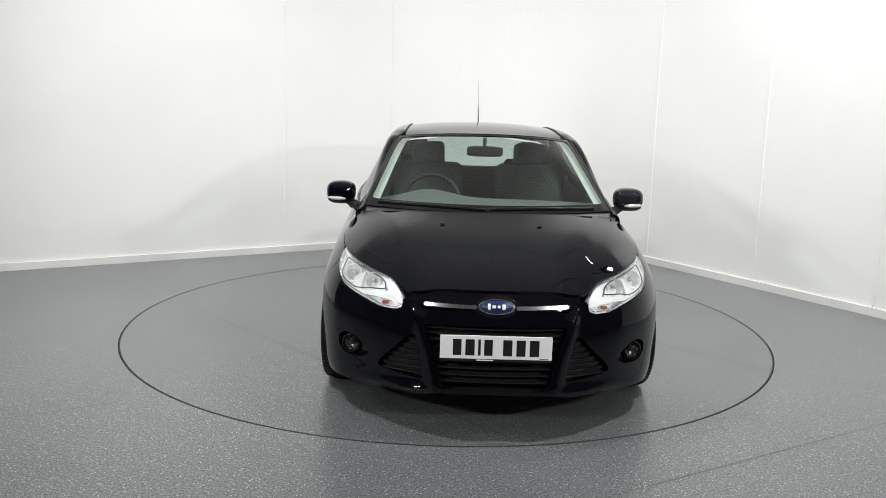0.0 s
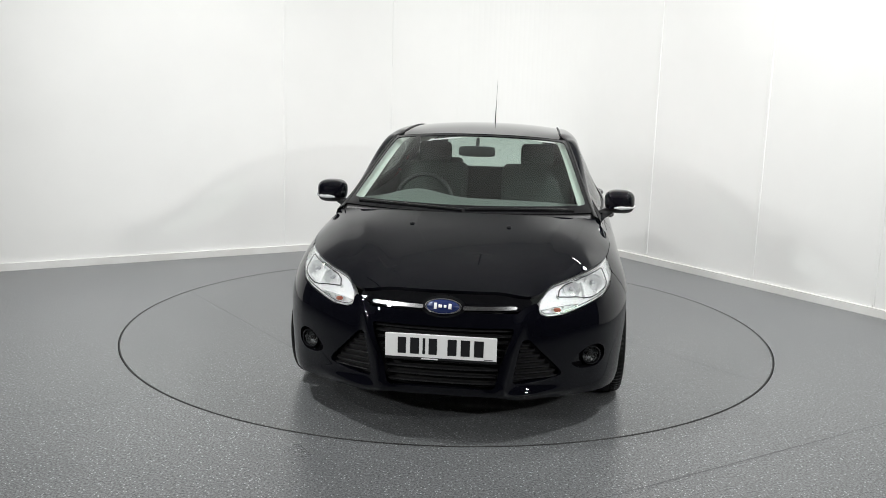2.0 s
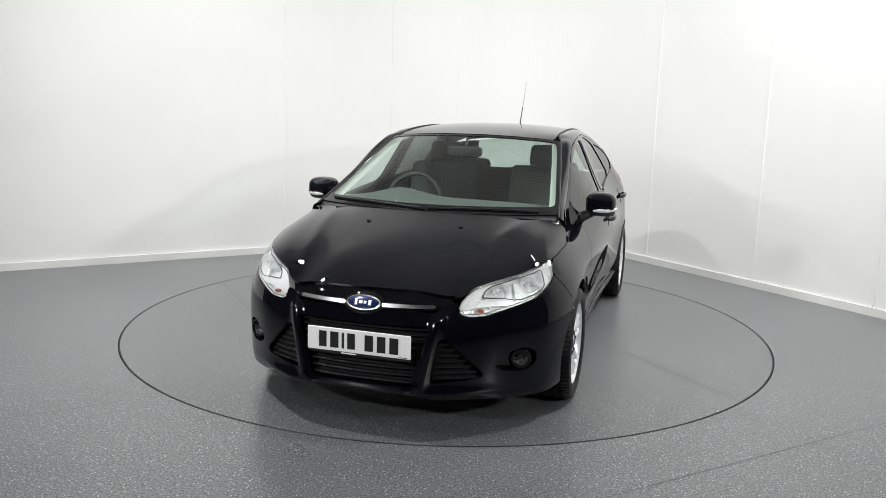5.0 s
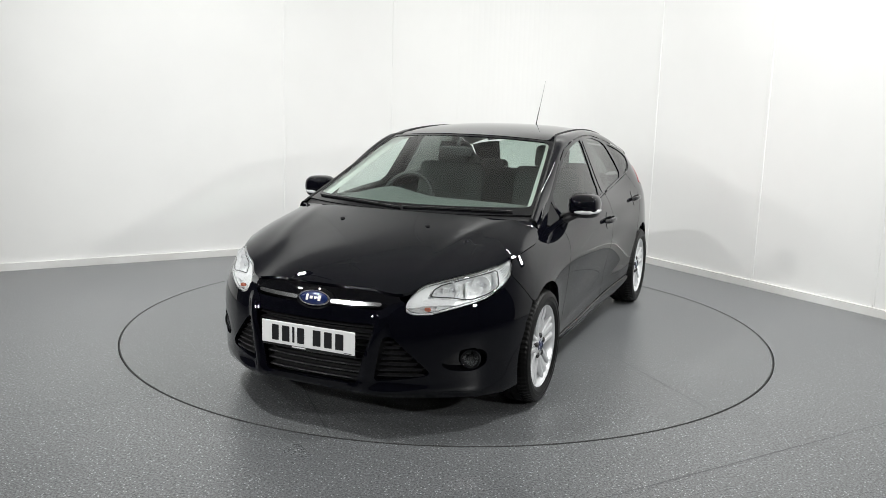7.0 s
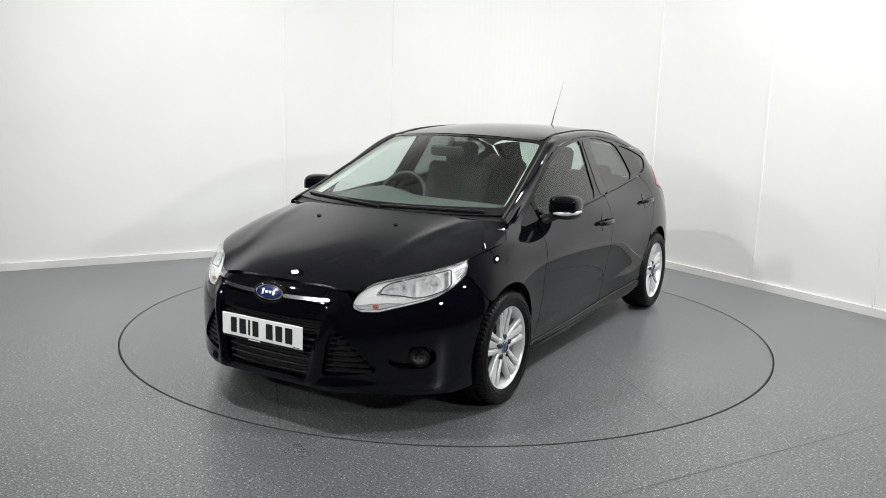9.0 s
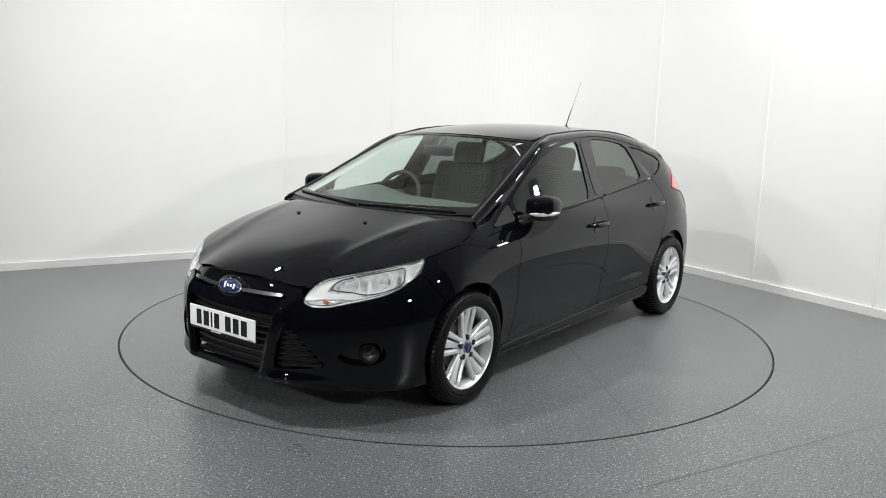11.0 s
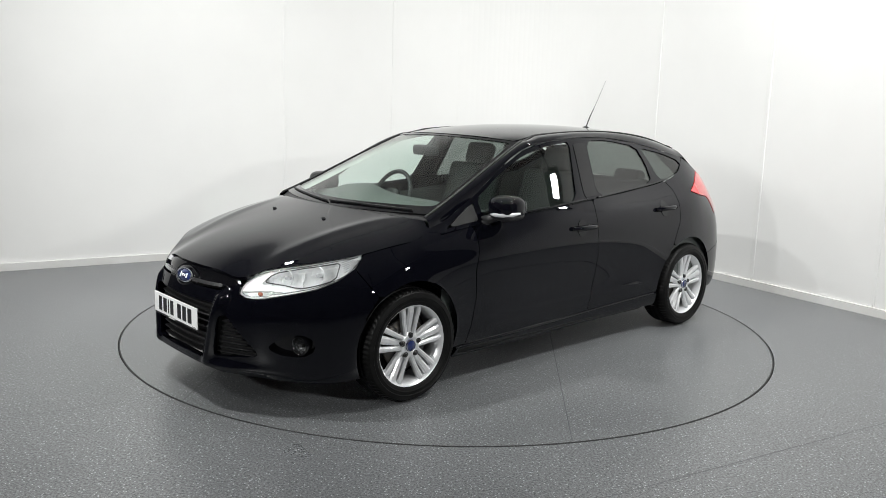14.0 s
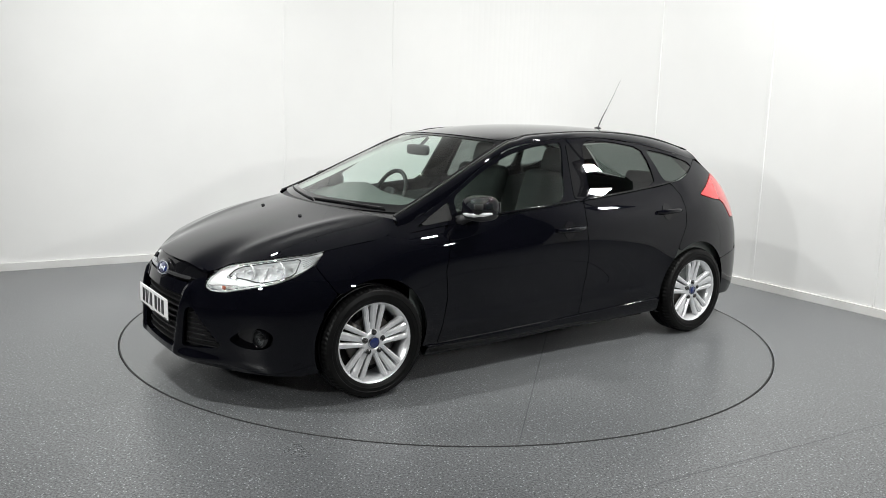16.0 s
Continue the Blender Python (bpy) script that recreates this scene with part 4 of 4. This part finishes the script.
for sgn in (1, -1):
    fl = (lambda d: d) if sgn > 0 else flip
    lamp = part("headlight", fl(panel(skin, HEADLAMP, cell=0.012, gap=0.003, lift=-0.046, depth=-0.040)), REFLECT, car, "clear chrome-lined headlamp")
    part("lens", fl(panel(skin, HEADLAMP, cell=0.02, gap=0.001, lift=0.001, depth=0.004)), LENS, lamp)
    holes = [hl_poly(CHAMBER), hl_poly(INDICATOR)]
    part("bezel", fl(panel(skin, hl_poly([(0.0, 0.03), (0.3, 0.03), (0.7, 0.03), (0.985, 0.2), (0.985, 0.8), (0.7, 0.97), (0.3, 0.97), (0.0, 0.97)]), holes=holes, cell=0.006, gap=0.001, lift=-0.014, depth=0.034)), BEZEL, lamp)
    edge_line = hl_poly(inset(CHAMBER, 0.97))
    edge_line = np.array([skin(*q) + np.array([0.0, 0.018, 0.0]) for q in np.vstack([edge_line, edge_line[:2]])])
    part("chamber_edge", fl(tube(edge_line, 0.0030, 6)), SMOKED, lamp, "dark outline of the main beam chamber")
    part("lip", fl(tube(np.array([skin(*q) + np.array([0.0, 0.012, 0.0]) for q in hl_line(0.02, 0.975, 0.90)]), 0.0030, 6)), CHROME, lamp)
    part("lip", fl(tube(np.array([skin(*q) + np.array([0.0, 0.012, 0.0]) for q in hl_line(0.02, 0.975, 0.09)]), 0.0026, 6)), CHROME, lamp)
    for kk, hh_, pr in ((0.335, 0.60, 0.040), (0.565, 0.50, 0.043)):
        s0, pz = hl(kk, hh_)
        bowl_m = aim(skin(s0, pz) + np.array([-0.010, 0.026, -0.002]), (0.22, -0.97, 0.10))
        bowl = lathe([(pr * 1.06, -0.006), (pr * 1.03, 0.001), (pr, -0.001), (pr * 0.93, -0.010), (pr * 0.72, -0.022), (pr * 0.40, -0.029), (0.004, -0.031)], 32, bowl_m)
        part("reflector", fl(bowl), REFLECT, lamp)
        part("bulb", fl(lathe([(0.0001, 0.004), (0.008, 0.002), (0.010, -0.006), (0.010, -0.028)], 16, bowl_m)), BULB, lamp)
    part("indicator", fl(egg(skin(*hl(0.16, 0.17)) + np.array([-0.004, 0.024, 0.0]), (0.017, 0.008, 0.010))), AMBER, lamp, "amber indicator bulb")
    # webs between the reflectors, fine ribs at the outer end
    for k0, k1 in ((0.44, 0.47), (0.24, 0.20)):
        web = [hl(k0, 0.20), hl(k0 + 0.02, 0.20), hl(k1 + 0.02, 0.80), hl(k1, 0.80)]
        part("web", fl(panel(skin, web, cell=0.005, gap=0, lift=-0.030, depth=0.02)), BEZEL, lamp)
    for k in range(6):
        g0 = 0.20 + 0.105 * k
        rib = np.array([skin(*hl(kk, g0 + 0.05 * kk)) + np.array([0.0, 0.010, 0.0]) for kk in np.linspace(0.78, 0.95 - 0.015 * k, 8)])
        part("rib", fl(tube(rib, 0.0020, 6)), CHROME, lamp)

    # fog lamp
    fog = part("fog_lamp", fl(panel(skin, FOG_HOLE, cell=0.012, gap=-0.002, lift=-0.045, depth=-0.04)), GLOSSBLACK, car, "round fog lamp in a gloss black recess")
    s0 = at_x(0.722, 0.365)
    at_fog = aim(skin(s0, 0.365) + np.array([-0.008, 0.018, 0]), (0.35, -0.93, 0))
    part("ring", fl(lathe([(0.052, -0.03), (0.050, 0.003), (0.046, 0.007), (0.041, 0.004), (0.040, -0.02)], 32, at_fog)), GLOSSBLACK, fog)
    part("reflector", fl(lathe([(0.040, -0.002), (0.034, -0.018), (0.018, -0.028), (0.001, -0.030)], 32, at_fog)), FOGCUP, fog)
    part("bulb", fl(lathe([(0.001, -0.004), (0.010, -0.006), (0.011, -0.026)], 16, at_fog)), TRIM, fog)
    part("lens", fl(lathe([(0.041, 0.0), (0.030, 0.005), (0.015, 0.008), (0.001, 0.009)], 32, at_fog)), LENS, fog)

    # door mirror
    mirror = part("door_mirror", fl(egg((0.922, -0.640, 1.003), (0.092, 0.100, 0.070), 2.9)), PAINT, car, "gloss black door mirror with clear indicator strip")
    part("base", fl(egg((0.923, -0.638, 0.972), (0.087, 0.095, 0.045), 2.7)), TRIM, mirror)
    part("arm", fl(tube([(0.80, -0.70, 0.915), (0.84, -0.685, 0.932), (0.885, -0.655, 0.952), (0.92, -0.63, 0.965)], [0.034, 0.028, 0.024, 0.022], 10)), TRIM, mirror)
    part("indicator_strip", fl(tube([(0.885, -0.727, 0.968), (0.925, -0.730, 0.969), (0.970, -0.719, 0.972), (1.004, -0.680, 0.975), (1.014, -0.628, 0.978)], [0.007, 0.014, 0.016, 0.014, 0.007], 10)), CLEARLAMP, mirror, "clear mirror indicator strip")
    part("mirror_glass", fl(as_data(brick(0.874, 0.982, -0.5470, -0.5415, 0.976, 1.036, 0.002, 1))), CHROME, mirror)

    # door handles
    for door_pair, hy, hz in (((front_door, front_door_r), 0.085, 0.832), ((rear_door, rear_door_r), 1.010, 0.898)):
        own = door_pair[0] if sgn > 0 else door_pair[1]
        path = np.array([skin(at_y(hy + k, hz + 0.02 * k), hz + 0.02 * k) + np.array([o, 0, 0]) for k, o in ((-0.105, 0.006), (-0.095, 0.022), (-0.05, 0.033), (0.0, 0.035), (0.06, 0.033), (0.10, 0.022), (0.112, 0.006))])
        hv, hf = tube(path, [0.012, 0.015, 0.016, 0.016, 0.016, 0.015, 0.012], 10)
        part("handle", fl((hv, hf)), PAINT, own, "black bar door handle")
        s0 = at_y(hy - 0.01, hz)
        part("handle_recess", fl(panel(skin, [(s0 + 0.046 * math.cos(k), hz - 0.006 + 0.056 * math.sin(k)) for k in np.linspace(0, 2 * math.pi, 24, endpoint=False)], cell=0.01, gap=0, lift=0.0025, depth=0.004)), GLOSSBLACK, own)

    # arch liner and side repeater gap
    for ay, ar in ((-1.298, ARCH_RF), (1.336, ARCH_RR)):
        lin = lathe([(0.02, -0.32), (ar + 0.01, -0.32), (ar + 0.006, -0.025)], 40, Matrix.Translation((0.862, ay, 0.312)) @ Matrix.Rotation(radians(90), 4, "Y"))
        v = lin[0].copy()
        v[:, 2] = np.maximum(v[:, 2], 0.17)
        part("arch_liner", fl((v, lin[1])), UNDER, car)

    # windscreen washer jet
    part("washer_jet", fl(egg(on_bonnet(0.268, -1.437) + np.array([0, 0, 0.003]), (0.013, 0.010, 0.007))), TRIM, car)

# Wipers, aerial.
for wa, wb in (((-0.90, 0.050), (-0.02, 0.022)), ((0.0, 0.030), (0.86, 0.030))):
    k = np.linspace(0, 1, 14)
    u, v = wa[0] + (wb[0] - wa[0]) * k, wa[1] + (wb[1] - wa[1]) * k + 0.012 * np.sin(math.pi * k)
    wiper = part("wiper", tube(screen(u, v) + np.array([0, -0.006, 0.010]), 0.0042, 6), TRIM, car, "black windscreen wiper")
    part("blade", tube(screen(u, v) + np.array([0, -0.003, 0.005]), 0.0035, 5), SEAL, wiper)
aerial = part("aerial", egg((0.015, 1.182, 1.413), (0.016, 0.035, 0.022)), TRIM, car, "thin black roof aerial")
part("mast", tube([(0.015, 1.182, 1.42), (0.0145, 1.225, 1.502), (0.014, 1.270, 1.570)], [0.0052, 0.0042, 0.0030], 8), TRIM, aerial)
part("whip", tube([(0.014, 1.270, 1.570), (0.013, 1.340, 1.680), (0.012, 1.407, 1.794)], [0.0018, 0.0014, 0.0009], 6), TRIM, aerial, "thin dark aerial whip")

# Under the skin.
part("underbody", merged(as_data(brick(-0.45, 0.45, -2.03, -0.95, 0.192, 0.206, 0.005, 1)), as_data(brick(-0.64, 0.64, -1.86, -1.66, 0.192, 0.21, 0.005, 1)), as_data(brick(-0.62, 0.62, -1.95, 1.95, 0.19, 0.30, 0.02, 1)), as_data(brick(-0.84, 0.84, -0.92, 0.90, 0.17, 0.26, 0.02, 1))), UNDER, car)
part("engine_bay", as_data(brick(-0.40, 0.40, -1.88, -1.10, 0.28, 0.60, 0.02, 1)), UNDER, car)
both("door_lining", panel(skin, fy((-1.05, 0.82), (1.25, 1.06), (1.50, 1.195), (1.68, 1.13), (1.80, 1.00), (1.80, 0.40), (1.25, 0.30), (-1.05, 0.30)), cell=0.06, gap=0, lift=-0.055, depth=0), DASH, car)

# Interior.
part("headlining", panel(roof, [(-0.97, 0.03), (0.97, 0.03), (0.97, 0.95), (-0.97, 0.95)], cell=0.06, lift=-0.03, depth=0), LINING, car, "pale grey headlining")
win_y = np.linspace(-1.05, -0.20, 24)
wl = W_LINE(win_y)
both("pillar_trim", strip(np.stack([wl[:, 0] - 0.006, win_y + 0.012, wl[:, 1] - 0.012], -1), np.stack([wl[:, 0] - 0.062, win_y + 0.035, wl[:, 1] - 0.020], -1), 4, 0.008, (-0.3, -0.6, 0.3)), LINING, car, "pale grey pillar trim")
pil_y = np.linspace(-0.22, 1.40, 30)
both("pillar_trim", strip(np.stack([np.interp(pil_y, yy, edge_low[:, 0]) - 0.028, pil_y, np.interp(pil_y, yy, edge_low[:, 2]) - 0.012], -1), np.stack([np.interp(pil_y, yy, edge_high[:, 0]) - 0.075, pil_y + 0.05, np.interp(pil_y, yy, edge_high[:, 2]) - 0.020], -1), 4, 0.012, (-0.5, -0.5, 0.2)), LINING, car, "pale grey pillar trim")
dash_x = np.linspace(-0.76, 0.76, 24)
rows_d = [(-1.14, 0.940), (-0.98, 0.958), (-0.80, 0.984), (-0.66, 0.984), (-0.58, 0.940), (-0.55, 0.80), (-0.58, 0.68), (-0.66, 0.55), (-0.80, 0.40)]
dv = [np.stack([dash_x, y0 + 0.10 * (dash_x / 0.76) ** 2 * (1 if i < 2 else 0.3), z0 - 0.02 * (dash_x / 0.76) ** 2 + (0.055 * np.exp(-((dash_x + 0.36) / 0.19) ** 2) if 2 <= i <= 4 else 0)], -1) for i, (y0, z0) in enumerate(rows_d)]
part("dashboard", (np.concatenate(dv), [(i * 24 + j, i * 24 + j + 1, (i + 1) * 24 + j + 1, (i + 1) * 24 + j) for i in range(len(rows_d) - 1) for j in range(23)]), DASH, car, "black moulded dashboard")
wheel_m = Matrix.Translation((-0.345, -0.47, 0.935)) @ Matrix.Rotation(radians(66), 4, "X")
ringv = [(0.185 + 0.015 * math.cos(a), 0.015 * math.sin(a)) for a in np.linspace(0, 2 * math.pi, 11)]
steering = part("steering_wheel", lathe(ringv, 40, wheel_m), TRIM, car, "black steering wheel")
part("hub", moved(egg((0, 0, 0), (0.075, 0.06, 0.03)), wheel_m), TRIM, steering)
for ang in (0, 180, 270):
    part("spoke", as_data(brick(0.05, 0.18, -0.016, 0.016, -0.008, 0.008, 0.005, 1), wheel_m @ Matrix.Rotation(radians(ang), 4, "Z")), TRIM, steering)


def seat(x, y, wide, back_h, head, rise=-0.01):
    """A seat of cushion, leaning back and headrest."""
    s = part("seat", as_data(brick(x - wide / 2, x + wide / 2, y - 0.30, y + 0.24, 0.34, 0.50, 0.05, 3)), CLOTH, car, "dark grey cloth seat")
    lean = Matrix.Translation((x, y + 0.20, 0.46)) @ Matrix.Rotation(radians(-17), 4, "X")
    part("backrest", as_data(brick(-wide / 2, wide / 2, -0.06, 0.07, 0, back_h, 0.05, 3), lean), CLOTH, s)
    for hx in head:
        part("headrest", as_data(brick(hx - 0.125, hx + 0.125, -0.05, 0.05, back_h + rise, back_h + rise + 0.17, 0.04, 3), lean), CLOTH, s)
        for k in (-0.06, 0.06):
            part("headrest_post", moved(tube([(hx + k, 0, back_h - 0.02), (hx + k, 0, back_h + rise + 0.02)], 0.006, 6), lean), TRIM, s)


seat(-0.39, 0.0, 0.52, 0.71, (0.0,))
seat(0.39, 0.0, 0.52, 0.71, (0.0,))
seat(0.0, 0.90, 1.25, 0.62, (-0.38, 0.38), -0.10)
part("interior_mirror", egg((0.0, -0.46, 1.272), (0.120, 0.020, 0.034), 5.0), TRIM, car, "black interior rear-view mirror")
part("mirror_stalk", tube([(0, -0.44, 1.30), (0, -0.40, 1.335), (0, -0.385, 1.352)], 0.012, 8), TRIM, car)


# Wheels.
def wheel(x, y, side):
    w = tagged(new("wheel"), "silver multi-spoke alloy wheel with black tyre")
    w.parent = car
    w.matrix_basis = pose(x, y, 0.306, 0, 0, 0 if side > 0 else 180)
    to_x = Matrix.Rotation(radians(90), 4, "Y")
    n = 144
    prof = [(0.206, -0.088), (0.222, -0.098), (0.262, -0.106), (0.292, -0.101), (0.307, -0.088), (0.3155, -0.068), (0.316, -0.048), (0.309, -0.046), (0.309, -0.038), (0.3165, -0.036), (0.3165, -0.006), (0.309, -0.004),
            (0.309, 0.004), (0.3165, 0.006), (0.3165, 0.036), (0.309, 0.038), (0.309, 0.046), (0.316, 0.048), (0.3155, 0.068), (0.307, 0.088), (0.296, 0.099), (0.292, 0.1015), (0.266, 0.1065), (0.262, 0.1045), (0.240, 0.1045), (0.236, 0.1025), (0.224, 0.099), (0.213, 0.094), (0.206, 0.086)]
    prof = [(0.2165 + (r - 0.206) * 0.823, h) for r, h in prof]
    wide = to_x @ Matrix.Diagonal((1.05, 1.05, 1, 1))
    v, f = lathe(prof, n)
    for i, (r, h) in enumerate(prof):
        if 0.295 < r and abs(h) > 0.047:
            for k in range(0, n, 2):
                v[i * n + k, :2] *= (r - 0.003) / r
    tyre = part("tyre", moved((v, f), to_x), RUBBER, w, "black rubber tyre", smooth=False)
    rim_prof = [(0.206, -0.085), (0.190, -0.07), (0.182, 0.03), (0.186, 0.055), (0.197, 0.074), (0.203, 0.084), (0.209, 0.092), (0.2155, 0.094), (0.2165, 0.088), (0.206, 0.082)]
    rim = part("rim", lathe(rim_prof, 64, wide), ALLOY, w, "silver alloy rim")
    for g in range(5):
        a0 = radians(72 * g + 180)
        for inner_o, outer_o, wi, wo, top in ((-0.021, -0.052, 0.022, 0.030, 0.0), (0.0, 0.0, 0.026, 0.044, -0.012), (0.021, 0.052, 0.022, 0.030, 0.0)):
            ks = np.linspace(0, 1, 7)
            vs, fs = [], []
            for k in ks:
                r = 0.040 + 0.162 * k
                c = inner_o + (outer_o - inner_o) * k ** 0.9
                hw = (wi + (wo - wi) * k) / 2
                z1 = 0.068 + 0.020 * k ** 2 + top * (1 - k) + 0.006 * (1 - k)
                if k == 1:
                    z1 -= 0.006
                rr = math.sqrt(max(r * r - c * c, 1e-6)) if r > abs(c) else r
                for dx, dz in ((-hw, -0.026), (-hw, -0.006), (-hw * 0.45, 0), (hw * 0.45, 0), (hw, -0.006), (hw, -0.026)):
                    vs.append((rr, c + dx, z1 + dz))
            for i in range(6):
                for j in range(6):
                    fs.append((i * 6 + j, (i + 1) * 6 + j, (i + 1) * 6 + (j + 1) % 6, i * 6 + (j + 1) % 6))
            part("spoke", moved((np.array(vs), fs), wide @ Matrix.Rotation(a0, 4, "Z")), ALLOY, w, smooth=False)
        bm_ = to_x @ Matrix.Rotation(a0 + 0.0, 4, "Z") @ Matrix.Translation((0.056, 0, 0.0))
        part("bolt", lathe([(0.0150, 0.060), (0.0150, 0.0800), (0.0115, 0.0805), (0.0108, 0.073), (0.0095, 0.073), (0.0085, 0.084), (0.0001, 0.085)], 12, bm_), BOLT, w)
    part("hub", lathe([(0.072, 0.02), (0.070, 0.068), (0.060, 0.075), (0.032, 0.077), (0.030, 0.072), (0.0001, 0.072)], 40, to_x), ALLOY, w)
    part("hub_cap", lathe([(0.033, 0.070), (0.033, 0.080), (0.030, 0.0825), (0.0001, 0.084)], 32, to_x), BLUE, w, "blue round hub cap")
    part("hub_cap_ring", lathe([(0.033, 0.0795), (0.031, 0.0832), (0.0285, 0.0834)], 32, to_x), CHROME, w)
    part("brake_disc", lathe([(0.06, 0.030), (0.140, 0.030), (0.140, 0.008), (0.06, 0.008)], 40, to_x), BRAKE, w)
    part("drum_backing", lathe([(0.0001, -0.02), (0.186, -0.02)], 40, to_x), UNDER, w)
    part("caliper", as_data(brick(-0.05, 0.05, 0.085, 0.150, -0.01, 0.045, 0.01, 1), to_x @ Matrix.Rotation(radians(150), 4, "Z")), BRAKE, w)


for wx, wy, ws in ((0.808, -1.299, 1), (0.811, 1.340, 1), (-0.808, -1.299, -1), (-0.811, 1.340, -1)):
    wheel(wx, wy, ws)


# ---- movement ----
def motions():
    rows, plate_rows = [], []
    for i in range(33):
        t = 0.5 * i
        a = radians(spin(t))
        rows.append((t, pose(math.cos(a) * CAR_X - math.sin(a) * CAR_Y, math.sin(a) * CAR_X + math.cos(a) * CAR_Y, 0.002, 0, 0, spin(t))))
        plate_rows.append((t, pose(0, 0, 0, 0, 0, spin(t))))
    walk(car, rows)
    walk(turntable, plate_rows)


motions()
